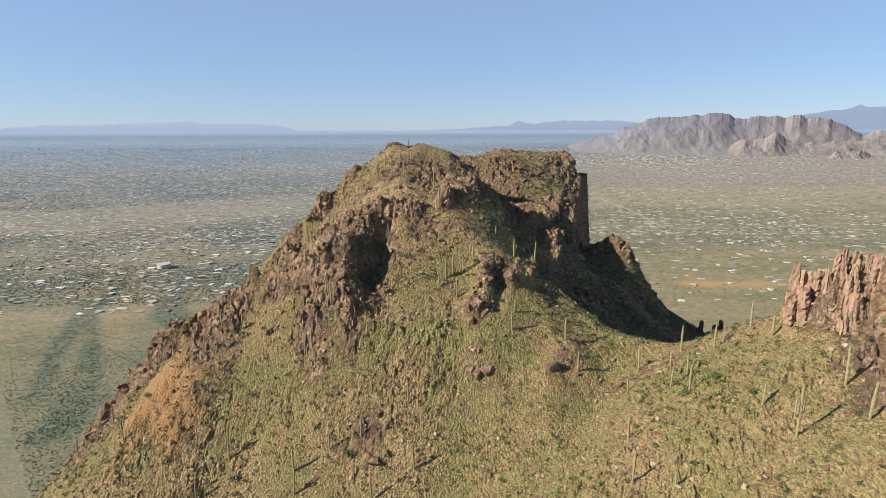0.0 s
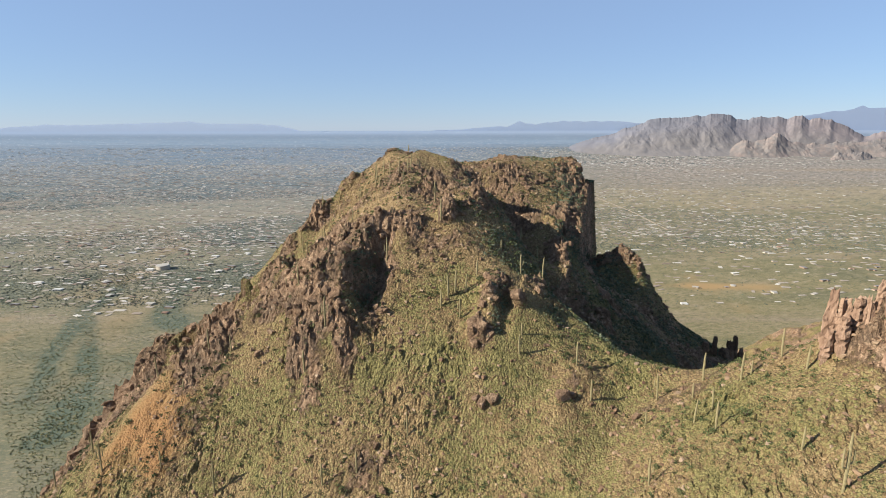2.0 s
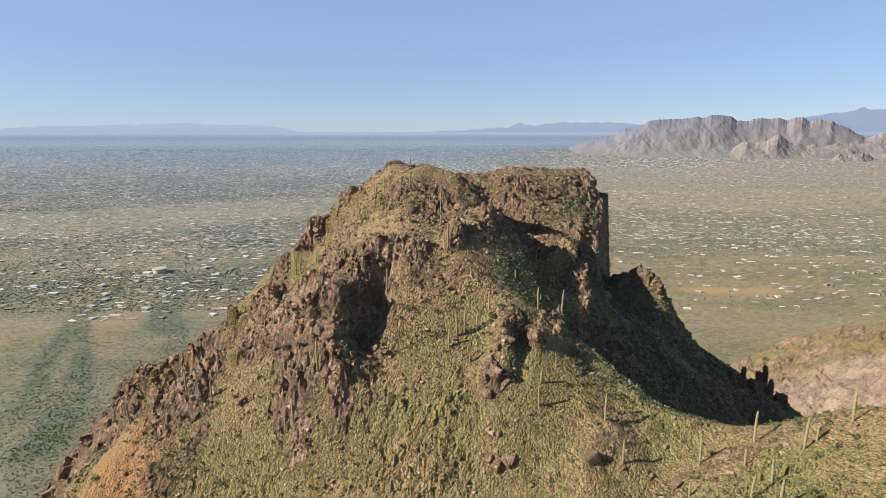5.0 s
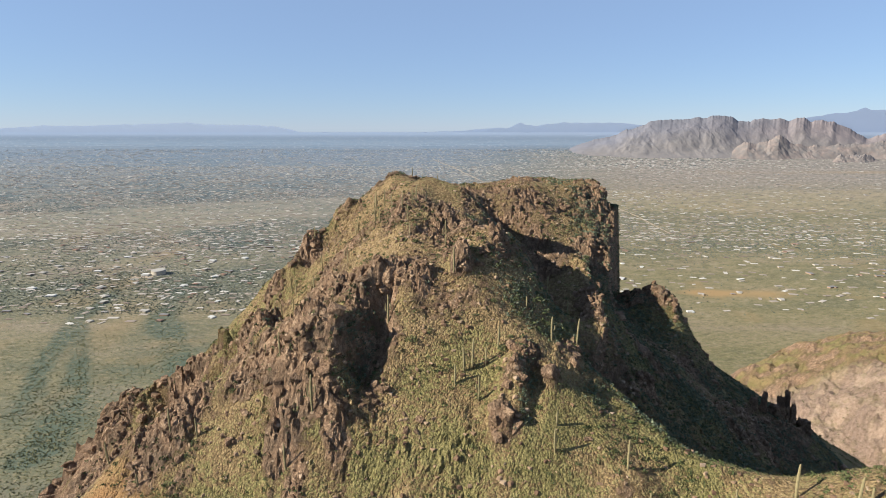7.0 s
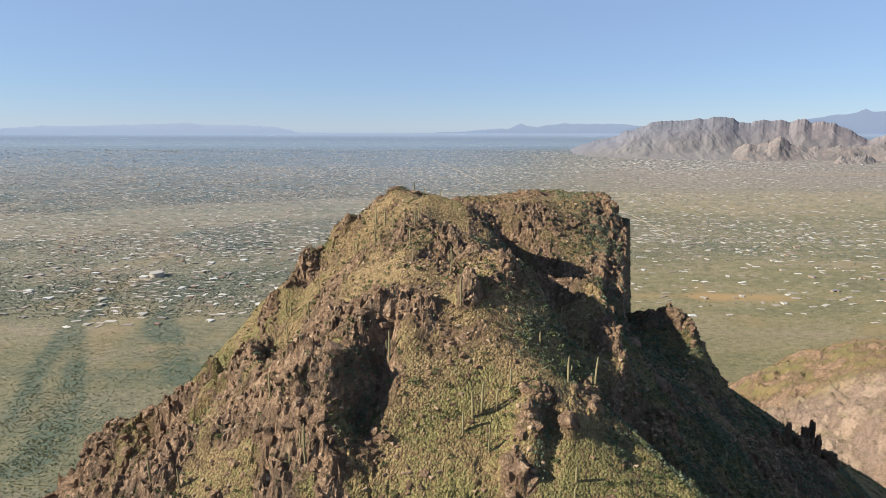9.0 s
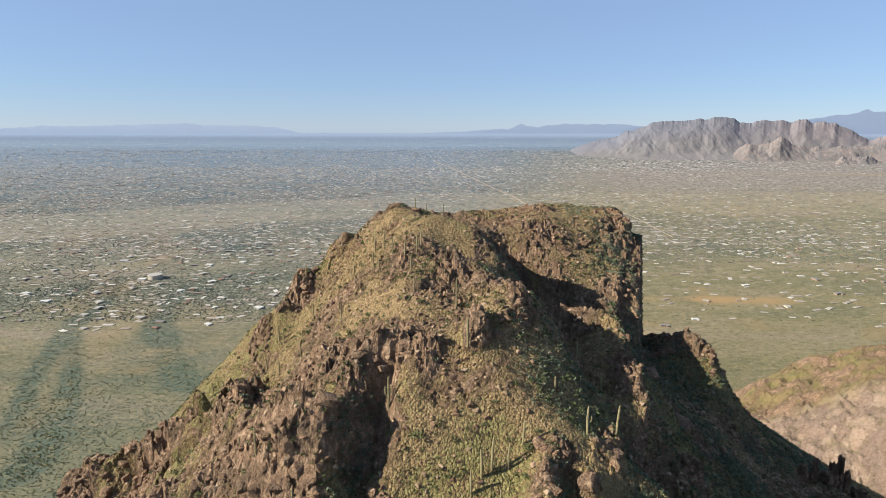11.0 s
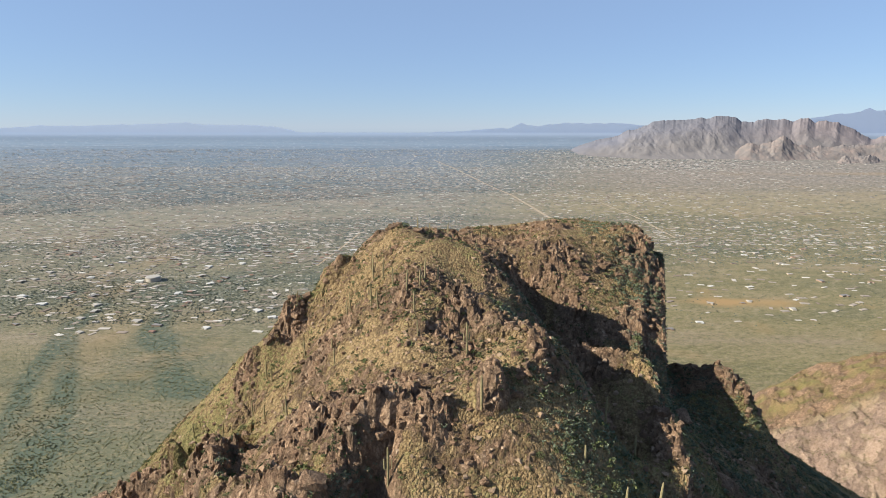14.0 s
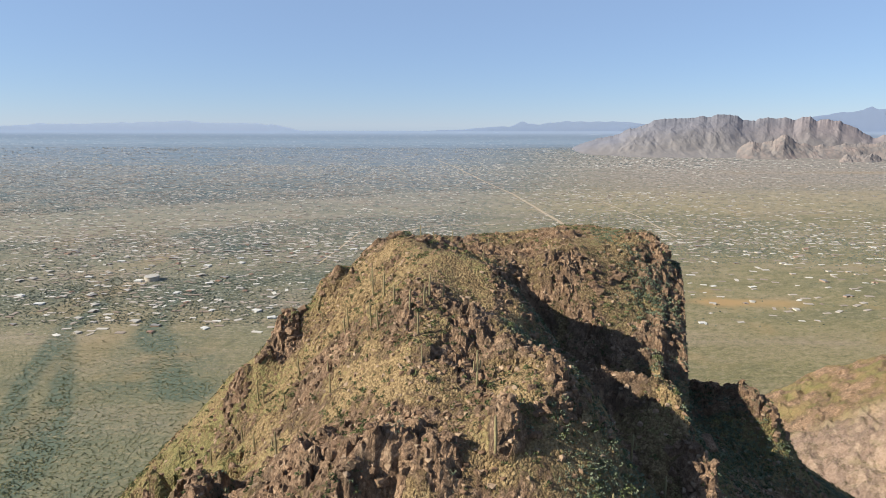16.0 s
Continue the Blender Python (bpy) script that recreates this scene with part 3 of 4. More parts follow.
def drawn_in(X, Y, Z):
    D = Y - CENTRE[1]
    far = NEAR + DEEP * (1 - np.exp(-np.maximum(D - NEAR, 0) / DEEP))
    s = np.where(D > NEAR, far / np.maximum(D, 1), 1.0)
    return CENTRE[0] + (X - CENTRE[0]) * s, CENTRE[1] + D * s, CENTRE[2] + (Z - CENTRE[2]) * s, s


WASHES = [[(-990, 1670), (-880, 1410), (-840, 1240), (-810, 1140), (-760, 1010), (-720, 920), (-650, 810)],
          [(-810, 1180), (-700, 1010), (-620, 860), (-570, 750), (-540, 660)],
          [(-660, 1230), (-580, 1120), (-520, 1010), (-460, 940), (-420, 920)],
          [(-730, 1510), (-690, 1370), (-650, 1210)]]
TRACKS = [([(-130, 7900), (100, 6450), (310, 4770), (450, 3770), (500, 3210), (540, 2710), (560, 2180)], 9),
          ([(-210, 2390), (-70, 2530), (10, 2580), (140, 2550), (300, 2610)], 6),
          ([(940, 3570), (960, 3040), (970, 2740), (950, 2290)], 5),
          ([(-360, 2420), (-390, 2080), (-420, 1820)], 4)]


def land_use(X, Y):
    """Shares of greenery, streets and houses, ochre earth at places on the plain."""
    wash = np.minimum.reduce([line_distance(X, Y, w) for w in WASHES])
    wash = np.exp(-(wash / (13 + 22 * np.clip(fbm(X, Y, 150, 8, 2) + 0.25, 0, 1))) ** 2)
    green = 0.4 + 0.7 * fbm(X, Y, 260, 6, 4) + 0.35 * fbm(X, Y / 3, 900, 7, 3) + 1.1 * wash
    side = X / np.maximum(Y, 1)
    slant = Y - 0.47 * np.minimum(X, 0) + 120 * fbm(X, Y, 500, 19, 3)
    west = smooth(0.12, -0.02, side) * smooth(1080, 1350, Y + 260 * fbm(X, Y, 350, 15, 3)) * (1 - 0.95 * smooth(2900, 3100, slant) * smooth(3950, 3800, slant))
    east = smooth(0.12, 0.2, side) * smooth(1780, 1950, Y) * smooth(3000, 2700, Y + 500 * fbm(X, Y, 900, 12, 2))
    city = smooth(3800, 3950, slant) * smooth(0.28, 0.1, side)
    foot = smooth(5900, 6500, Y) * smooth(14500, 12500, Y) * smooth(0.10, 0.2, side) * smooth(0.62, 0.42, side) * 1.3
    town = np.clip(np.maximum.reduce([west, east * 0.7, city, foot, 0.06 * smooth(1500, 1800, Y)]) * (0.75 + 1.1 * fbm(X, Y, 300, 21, 3)), 0, 1)
    band = smooth(2850, 3100, slant) * smooth(4100, 3800, slant)
    green = green + 0.3 * smooth(1250, 750, Y) * smooth(-150, -300, X) - 0.35 * band + 0.25 * town + 0.25 * smooth(-0.1, -0.4, side) + 0.2 * smooth(4500, 9000, Y)
    earth = np.clip(np.exp(-(((X - 720) / 150) ** 2 + ((Y - 1440) / 38) ** 2)) * 1.5 + fbm(X, Y, 90, 13, 3) - 0.3, 0, 1)
    earth = np.maximum(earth, np.clip(np.exp(-(((X - 4200) / 1300) ** 2 + ((Y - 5600) / 260) ** 2)) * 1.2 + fbm(X, Y, 700, 13, 3) - 0.35, 0, 1) * 0.5)
    earth = np.maximum(earth, np.clip(fbm(X, Y / 1.8, 240, 31, 3) * 1.6 - 0.45, 0, 0.6) * smooth(0.0, -0.2, side))
    return np.clip(green, 0, 1.4), town, np.clip(earth, 0, 1), band


D = np.concatenate([np.arange(-2500, 250, 60.0), np.arange(250, NEAR, 10.0), np.geomspace(NEAR, 60000, 330)])
U = np.sinh(np.linspace(-2.2, 2.2, 300)) / math.sinh(2.2)
UU, DD = np.meshgrid(U, D)
half = 900 + np.maximum(DD, 0) * 1.05 + 1600 * smooth(300, -300, DD)
PX, PY = UU * half, DD + CENTRE[1]
PZ = plain_height(PX, PY)
QX, QY, QZ, _ = drawn_in(PX, PY, PZ)
green, town, earth, open_land = land_use(PX, PY)
# how much painted haze the plain takes, less towards the right
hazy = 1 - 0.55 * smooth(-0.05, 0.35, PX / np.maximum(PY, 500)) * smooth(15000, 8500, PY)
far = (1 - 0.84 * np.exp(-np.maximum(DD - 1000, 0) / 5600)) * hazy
rosy = smooth(0.05, 0.4, PX / np.maximum(PY, 500)) * smooth(2300, 5200, PY) * smooth(12000, 7000, PY) * 0.7
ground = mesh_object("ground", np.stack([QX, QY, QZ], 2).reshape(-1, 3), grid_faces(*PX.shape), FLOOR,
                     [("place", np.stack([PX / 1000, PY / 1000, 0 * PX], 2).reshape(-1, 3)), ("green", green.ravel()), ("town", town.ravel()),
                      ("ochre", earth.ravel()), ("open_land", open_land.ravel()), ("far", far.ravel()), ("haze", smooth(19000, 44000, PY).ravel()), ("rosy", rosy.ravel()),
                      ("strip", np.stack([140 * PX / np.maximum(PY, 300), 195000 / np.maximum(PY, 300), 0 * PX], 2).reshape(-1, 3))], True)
tagged(ground, "wide tan desert plain with olive scrub, dirt tracks and distant blue haze", "ground", kind="structure")


def dirt_road(k, nodes, wide):
    """A graded dirt road: a strip that lies on the plain."""
    p = np.array(nodes, dtype=float)
    run = np.concatenate([[0], np.cumsum(np.hypot(*np.diff(p, axis=0).T))])
    at = np.arange(0, run[-1], 40.0)
    x, y = np.interp(at, run, p[:, 0]), np.interp(at, run, p[:, 1])
    gx, gy = np.gradient(x), np.gradient(y)
    n = np.hypot(gx, gy)
    across = np.array([-1.0, -0.3, 0.3, 1.0])[None, :] * wide * (1 + 0.3 * fbm(at, at * 0, 150, 60 + k, 3))[:, None]
    X, Y = x[:, None] - gy[:, None] / n[:, None] * across, y[:, None] + gx[:, None] / n[:, None] * across
    X, Y, Z, S = drawn_in(X, Y, plain_height(X, Y) + 1.2)
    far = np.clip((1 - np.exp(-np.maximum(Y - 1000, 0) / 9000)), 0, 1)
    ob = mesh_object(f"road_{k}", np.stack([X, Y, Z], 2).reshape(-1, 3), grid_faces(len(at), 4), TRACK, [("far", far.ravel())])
    tagged(ob, "pale graded dirt road running straight across the desert plain", "road", kind="structure")


for k, (nodes, wide) in enumerate(TRACKS):
    dirt_road(k + 1, nodes, wide)


# ---- mountains at the horizon ----
def mountain_range(name, label, profile, depth, deep, material, seed, rough, cols=300, rows=60, foot_curve=0.7, gully=240, sheer=0.66):
    """profile: (slope to the side, slope up) of the skyline as seen from CENTRE; depth: how far ahead it stands."""
    side = np.linspace(profile[0][0], profile[-1][0], cols)
    up = np.interp(side, [p[0] for p in profile], [p[1] for p in profile])
    teeth = rough * 0.011 * fbm(side * 1000, side * 0, 14, seed + 3, 4, 0.6)
    S, V = np.meshgrid(side, np.linspace(0, 1, rows))
    Y = depth + deep * V
    reach = NEAR - DEEP * np.log(np.maximum(1e-4, 1 - (Y - NEAR) / DEEP))
    foot = CENTRE[2] + (PLAIN - CENTRE[2]) * Y / reach - 30
    X = S * Y
    crest = (up[None, :] + teeth[None, :] * V ** 6) * Y + CENTRE[2]
    flow = X + 90 * fbm(X, V * deep, 260, seed + 5, 3)
    rib = fbm(flow, V * deep * 1.3, gully, seed + 11, 4, 0.55)
    steep = smooth(foot_curve - 0.45, 1.0, V + 0.3 * rib * (1 - V ** 4))
    shape = (1 - sheer) * V ** 1.15 + sheer * steep
    cut = np.abs(fbm(flow + 0.6 * deep * V, V * deep * 1.6, gully * 0.55, seed, 6, 0.6))
    Z = foot + (crest - foot) * shape * (1.0 - rough * cut * (1.05 - V)) + rough * 16 * fbm(X, V * deep * 2, 45, seed + 9, 5, 0.6) * shape * (1.02 - V)
    ob = mesh_object(name, np.stack([X, Y + CENTRE[1], Z], 2).reshape(-1, 3), grid_faces(rows, cols), material, [("side", S.ravel()), ("high", V.ravel())], rough < 0.3)
    return tagged(ob, label, "mountains", kind="structure")


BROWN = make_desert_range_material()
DUSTY = make_range_material("dusty pink foothill rock", (0.150, 0.146, 0.150), (0.196, 0.172, 0.164), (0.275, 0.215, 0.195), 0.016)
# far ranges: haze painted as base colour, pale to make up for weak sun
BLUE = make_range_material("far mountain in blue haze", (0.39, 0.48, 0.65), (0.4, 0.49, 0.66), (0.41, 0.5, 0.67), 0.004)
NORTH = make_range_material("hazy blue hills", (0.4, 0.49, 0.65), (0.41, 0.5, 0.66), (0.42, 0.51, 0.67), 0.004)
PALE = make_range_material("far mountain in pale haze", (0.46, 0.55, 0.7), (0.47, 0.56, 0.71), (0.48, 0.57, 0.72), 0.004)
mountain_range("backdrop_east_range", "jagged dusty brown mountain range with blue-grey haze in its colour beyond the plain",
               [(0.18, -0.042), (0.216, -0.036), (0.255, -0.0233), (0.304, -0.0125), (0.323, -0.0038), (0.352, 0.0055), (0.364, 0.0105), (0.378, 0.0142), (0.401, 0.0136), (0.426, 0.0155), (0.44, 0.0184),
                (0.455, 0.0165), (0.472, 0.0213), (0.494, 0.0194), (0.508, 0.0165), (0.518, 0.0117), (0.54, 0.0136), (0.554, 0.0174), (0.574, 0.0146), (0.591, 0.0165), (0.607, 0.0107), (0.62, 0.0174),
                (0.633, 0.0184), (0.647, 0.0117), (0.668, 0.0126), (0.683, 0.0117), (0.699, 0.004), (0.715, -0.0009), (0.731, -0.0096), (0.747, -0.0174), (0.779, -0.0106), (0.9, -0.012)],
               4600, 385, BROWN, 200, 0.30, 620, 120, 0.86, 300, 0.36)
mountain_range("backdrop_foothills", "low reddish rocky foothills before the mountain range",
               [(0.44, -0.066), (0.487, -0.0518), (0.511, -0.039), (0.525, -0.0301), (0.539, -0.0223), (0.554, -0.0272), (0.574, -0.0223), (0.594, -0.0135), (0.614, -0.0252), (0.645, -0.0321), (0.684, -0.0301),
                (0.734, -0.0282), (0.781, -0.0242), (0.9, -0.02)], 4560, 220, DUSTY, 215, 0.36, 400, 70, 0.66, 160, 0.5)
mountain_range("backdrop_outlier", "low rocky hill standing out of the plain", [(0.63, -0.078), (0.66, -0.0697), (0.681, -0.0627), (0.698, -0.0528), (0.706, -0.0439), (0.722, -0.0498), (0.747, -0.0459), (0.768, -0.0558),
               (0.787, -0.0587), (0.9, -0.062)], 4440, 160, DUSTY, 230, 0.6, 240, 60, 0.6, 80)
mountain_range("backdrop_far_east", "mountain painted pale blue with haze behind the brown range", [(0.5, 0.0), (0.589, 0.0097), (0.638, 0.0174), (0.676, 0.0242), (0.706, 0.0261), (0.725, 0.0299), (0.737, 0.0356), (0.749, 0.0309), (0.772, 0.0318),
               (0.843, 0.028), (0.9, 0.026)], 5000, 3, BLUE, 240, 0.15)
mountain_range("backdrop_far_north", "low hills painted pale blue with haze along the horizon", [(-0.1, -0.012), (0.0, -0.006), (0.06, -0.003), (0.115, 0.001), (0.126, 0.004), (0.136, 0.010), (0.147, 0.005), (0.165, 0.003), (0.19, 0.0075),
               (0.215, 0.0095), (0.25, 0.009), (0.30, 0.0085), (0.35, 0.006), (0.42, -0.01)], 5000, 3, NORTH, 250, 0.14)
mountain_range("backdrop_far_west", "mountains painted faint blue with haze along the western horizon", [(-1.0, -0.004), (-0.80, -0.003), (-0.70, 0.004), (-0.64, 0.003), (-0.55, 0.006), (-0.44, 0.009),
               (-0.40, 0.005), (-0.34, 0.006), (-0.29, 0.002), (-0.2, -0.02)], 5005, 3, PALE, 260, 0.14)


# ---- helpers for things ----
rng = np.random.default_rng(11)


def part(name, bm, material, parent, label=""):
    """One mesh object under a thing or under a part."""
    me = bpy.data.meshes.new(name)
    bm.to_mesh(me)
    bm.free()
    me.materials.append(material)
    ob = new(name, me)
    ob.parent = parent
    return tagged(ob, label) if label else ob


def tube(bm, points, radii, sides=12, rib=0.0):
    """A tube along points with a closed, rounded end; rib: how deep every other edge lies."""
    rings = []
    for k, (p, r) in enumerate(zip(points, radii)):
        way = (Vector(points[min(k + 1, len(points) - 1)]) - Vector(points[max(k - 1, 0)])).normalized()
        turn = Vector((0, 0, 1)).rotation_difference(way).to_matrix()
        ring = []
        for i in range(sides):
            q = r * (1 - rib * (i % 2))
            ring.append(bm.verts.new(Vector(p) + turn @ Vector((q * math.cos(2 * math.pi * i / sides), q * math.sin(2 * math.pi * i / sides), 0))))
        rings.append(ring)
    for lo, hi in zip(rings, rings[1:]):
        for i in range(sides):
            bm.faces.new((lo[i], lo[(i + 1) % sides], hi[(i + 1) % sides], hi[i]))
    bm.faces.new(rings[-1])
    return bm


def stone_shape(size, seed, angular=0.35, levels=2):
    """A broken stone with flat faces and sharp edges."""
    r = random.Random(seed)
    bm = bmesh.new()
    for _ in range(8 + 5 * levels):
        p = [r.uniform(-1, 1) for _ in range(3)]
        k = r.randrange(3)
        p[k] = math.copysign(r.uniform(0.75, 1), p[k])
        bm.verts.new((p[0] * size[0], p[1] * size[1], p[2] * size[2]))
    hull = bmesh.ops.convex_hull(bm, input=bm.verts[:])
    bmesh.ops.delete(bm, geom=list({g for g in hull["geom_interior"] + hull["geom_unused"] if isinstance(g, bmesh.types.BMVert)}), context="VERTS")
    return bm


def column_shape(width, depth, tall, seed, lean=0.0):
    """A weathered rock column with a flat foot, a stepped outline and a broken top."""
    r = random.Random(seed)
    bm = bmesh.new()
    sides, rows = 13, 12
    turns = [2 * math.pi * (i + r.uniform(-0.3, 0.3)) / sides for i in range(sides)]
    own = [r.uniform(0.6, 1.3) for _ in range(sides)]
    rings = []
    for k in range(rows):
        f = k / (rows - 1)
        fat = (1.12 - 0.5 * f ** 1.6) * r.uniform(0.88, 1.1)
        rings.append([bm.verts.new((math.cos(a) * width * own[i] * fat * r.uniform(0.72, 1.2) + lean * tall * f,
                                    math.sin(a) * depth * own[i] * fat * r.uniform(0.72, 1.2),
                                    tall * (f * (0.82 + 0.22 * own[i]) if k else -0.35))) for i, a in enumerate(turns)])
    for lo, hi in zip(rings, rings[1:]):
        for i in range(sides):
            bm.faces.new((lo[i], lo[(i + 1) % sides], hi[(i + 1) % sides], hi[i]))
    tip = bm.verts.new((lean * tall, 0, tall * r.uniform(0.9, 1.0)))
    for i in range(sides):
        bm.faces.new((rings[-1][i], rings[-1][(i + 1) % sides], tip))
    return bm


# ---- rock crags and pinnacles ----
def crag(name, label, group, x, y, columns, material, sink=1.5):
    """columns: (dx, dy, width, depth, height, lean)."""
    z = min(hill_z(x + c[0], y + c[1]) for c in columns)
    root = tagged(new(name), label, "rock", group)
    root.location = (x, y, z)
    for i, (dx, dy, w, d, h, lean) in enumerate(columns):
        foot = hill_z(x + dx, y + dy) - z - sink
        ob = part("column", column_shape(w, d, h + sink, int(x * 7 + y * 13 + i * 31) & 65535, lean), material, root)
        ob.location, ob.rotation_euler = (dx, dy, foot), (0, 0, (i * 2.4) % 6.28)
    return root


def outcrop(x, y, n, s, w, h, seed):
    """A cluster of broken blocks, half sunk into the slope."""
    r = random.Random(seed)
    z = hill_z(x, y)
    root = tagged(new("rock_outcrop"), "weathered reddish-brown rock outcrop of broken blocks on the slope", "rock", "outcrops")
    root.location = (x, y, z)
    for i in range(n):
        dx, dy, f = r.uniform(-1, 1) * s, r.uniform(-0.8, 0.8) * s, r.uniform(0.3, 0.75)
        size = (w * f * r.uniform(0.8, 1.5), w * f * r.uniform(0.8, 1.3), max(0.45 * h, w * 0.8) * f * r.uniform(0.7, 1.15))
        ob = part("block", stone_shape(size, seed * 50 + i, 1.0, 3), ROCK, root)
        ob.location = (dx, dy, hill_z(x + dx, y + dy) - z + size[2] * r.uniform(-0.65, -0.1))
        ob.rotation_euler = (r.gauss(0, 0.2), r.gauss(0.1, 0.2), r.uniform(0, 6.28))
    return root


def random_crag(name, label, group, x, y, n, spread_x, spread_y, wide, tall, material, seed, lean=0.0):
    r = random.Random(seed)
    cols = [(r.uniform(-1, 1) * spread_x, r.uniform(-1, 1) * spread_y, wide * r.uniform(0.6, 1.3), wide * r.uniform(0.6, 1.2), tall * r.uniform(0.45, 1.1), lean + r.uniform(-0.12, 0.12))
            for _ in range(n)]
    return crag(name, label, group, x, y, cols, material)


RED = "tall reddish-brown rock wall with fluted columns above the saddle"
crag("rock_spire", "slender reddish rock spire at the end of the crag", "crags", 79, 76,
     [(-0.5, 0, 1.3, 1.4, 9, 0.05), (1.2, -1, 1.5, 1.5, 6, 0.0), (-1.6, -2, 1.4, 1.4, 5, 0.1), (3.0, -2.5, 1.6, 1.6, 5, 0.0), (0.5, -3.5, 1.6, 1.5, 5, 0.1)], CRAG)
random_crag("rock_wall", RED, "crags", 86, 68, 44, 4.5, 4, 0.75, 4.2, CRAG, 3)
random_crag("rock_wall", RED, "crags", 94, 61, 50, 6, 4, 0.8, 4.6, CRAG, 4)
random_crag("rock_wall", RED, "crags", 105, 52, 40, 7, 5, 0.9, 4.6, CRAG, 5)
crag("rock_pinnacle", "dark jagged rock pinnacles standing on the ridge in shade", "pinnacles", 116, 183,
     [(-5, -1.5, 1.1, 1.0, 7, 0.02), (2.6, 0.5, 1.4, 1.2, 7, 0.05), (5.2, 1.6, 1.5, 1.3, 10, -0.02), (7.8, 1.5, 1.7, 1.4, 6, 0.0), (0.3, 0, 2.0, 2.0, 3.5, 0.0), (11, 0, 2.4, 2.0, 3.5, 0), (-8, -1, 1.8, 1.5, 3, 0)], ROCK)
for k, (x, y, h) in enumerate([(104, 175, 4), (110, 177, 3.4), (136, 176, 5), (145, 172, 4.5), (96, 180, 4), (98, 195, 5), (92, 200, 5)]):
    outcrop(x, y, 6, 3, 1.6, h, 50 + k)
# outcrops of the hill: x, y, columns, spread, width, height
for k, (x, y, n, s, w, h) in enumerate([
        (12.5, 110, 6, 2.2, 1.9, 4.5), (10.5, 108.5, 4, 1.8, 1.4, 3.0), (17, 121, 7, 2.2, 1.4, 4.5), (14.5, 115, 5, 2.0, 1.5, 4.0), (23, 117, 3, 1.3, 1.5, 2.6), (28, 125, 6, 2.5, 1.2, 3.0), (30, 108, 3, 1.2, 0.9, 1.6), (-15, 117, 9, 4.0, 1.2, 2.6), (-7, 113, 4, 2.5, 0.9, 1.4),
        (-34, 121, 8, 4.5, 1.9, 4.5), (-28, 119, 7, 3.5, 1.6, 4.0), (-40, 121, 7, 4, 1.8, 4), (-24, 115, 6, 3.0, 1.4, 3.0), (-20, 138, 12, 5.5, 1.5, 3.0), (-10, 139, 10, 4, 1.3, 2.8),
        (2, 140, 10, 4, 1.4, 3.2), (8, 143, 9, 4, 1.4, 3), (17, 147, 9, 4, 1.5, 3.2), (24, 155, 9, 4, 1.5, 4), (27, 155, 8, 2.5, 1.5, 4.0), (39, 154, 9, 3, 1.6, 5.5), (42, 149, 8, 3, 1.5, 4), (44, 170, 8, 3, 1.5, 3.5), (50, 188, 8, 3, 1.6, 3.5), (57, 207, 9, 3.5, 1.7, 4.5), (64, 224, 9, 3, 1.7, 4.5),
        (55, 144, 6, 2.5, 1.5, 3.5), (16, 183, 10, 4, 1.4, 3.6), (6, 196, 10, 4, 1.5, 4.5), (10, 203, 9, 4, 1.4, 4.5), (24, 216, 9, 5, 1.6, 3.0), (36, 222, 10, 6, 1.7, 3.5), (48, 226, 10, 5, 1.7, 3.5),
        (58, 236, 10, 5, 1.8, 4), (67, 240, 10, 3, 1.8, 4.5), (70, 247, 7, 2, 1.6, 4.0), (71, 256, 6, 2, 1.6, 3.0), (62, 248, 7, 6, 1.3, 2.4), (-24, 224, 10, 5, 1.6, 3.4), (-14, 222, 8, 5, 1.6, 3.2), (-6, 220, 7, 4, 1.5, 2.8),
        (-36, 228, 9, 5, 1.7, 3.4), (-44, 220, 9, 4, 1.7, 3.6), (-52, 213, 9, 4, 1.6, 4.0), (-57, 206, 7, 3, 1.6, 3.4), (-62, 199, 8, 3.5, 1.6, 3.4), (-69, 193, 7, 3.5, 1.6, 3),
        (82, 205, 10, 3.5, 1.6, 4), (85, 199, 8, 3, 1.6, 4.5), (79, 208, 6, 2.5, 1.3, 2.5), (-86, 172, 8, 5, 2.2, 4.0), (-98, 176, 8, 5, 2.4, 4.5), (-110, 180, 8, 5, 2.6, 5.0), (-122, 180, 8, 5, 2.6, 5),
        (-135, 182, 8, 5, 2.8, 6), (-146, 184, 7, 5, 3.0, 7), (-158, 186, 7, 5, 3.0, 6), (-72, 160, 8, 5, 2.0, 3.0), (-62, 146, 8, 5, 1.8, 3), (-52, 136, 8, 4, 1.7, 3), (-80, 148, 6, 5, 1.6, 2.4), (-46, 116, 7, 5, 1.3, 2.0), (-14, 89, 7, 3, 1.0, 1.3)]):
    outcrop(x, y, n, s, w, h, 100 + k)

# ---- boulders ----
boulder_kinds = []
for k in range(6):
    bm = stone_shape((1.0, 0.85, 0.75), 300 + k)
    me = bpy.data.meshes.new("boulder")
    bm.to_mesh(me)
    bm.free()
    me.materials.append(ROCK)
    boulder_kinds.append(me)


def boulder(x, y, size, k):
    ob = tagged(new("boulder", boulder_kinds[k % 6]), "angular reddish-brown boulder lying on the slope", "boulder", "boulders on the hill")
    ob.location = (x, y, hill_z(x, y) + 0.2 * size)
    ob.scale = (size, size * rng.uniform(0.7, 1.2), size * rng.uniform(0.6, 1.1))
    ob.rotation_euler = tuple(rng.uniform(-0.5, 0.5, 2)) + (rng.uniform(0, 6.28),)


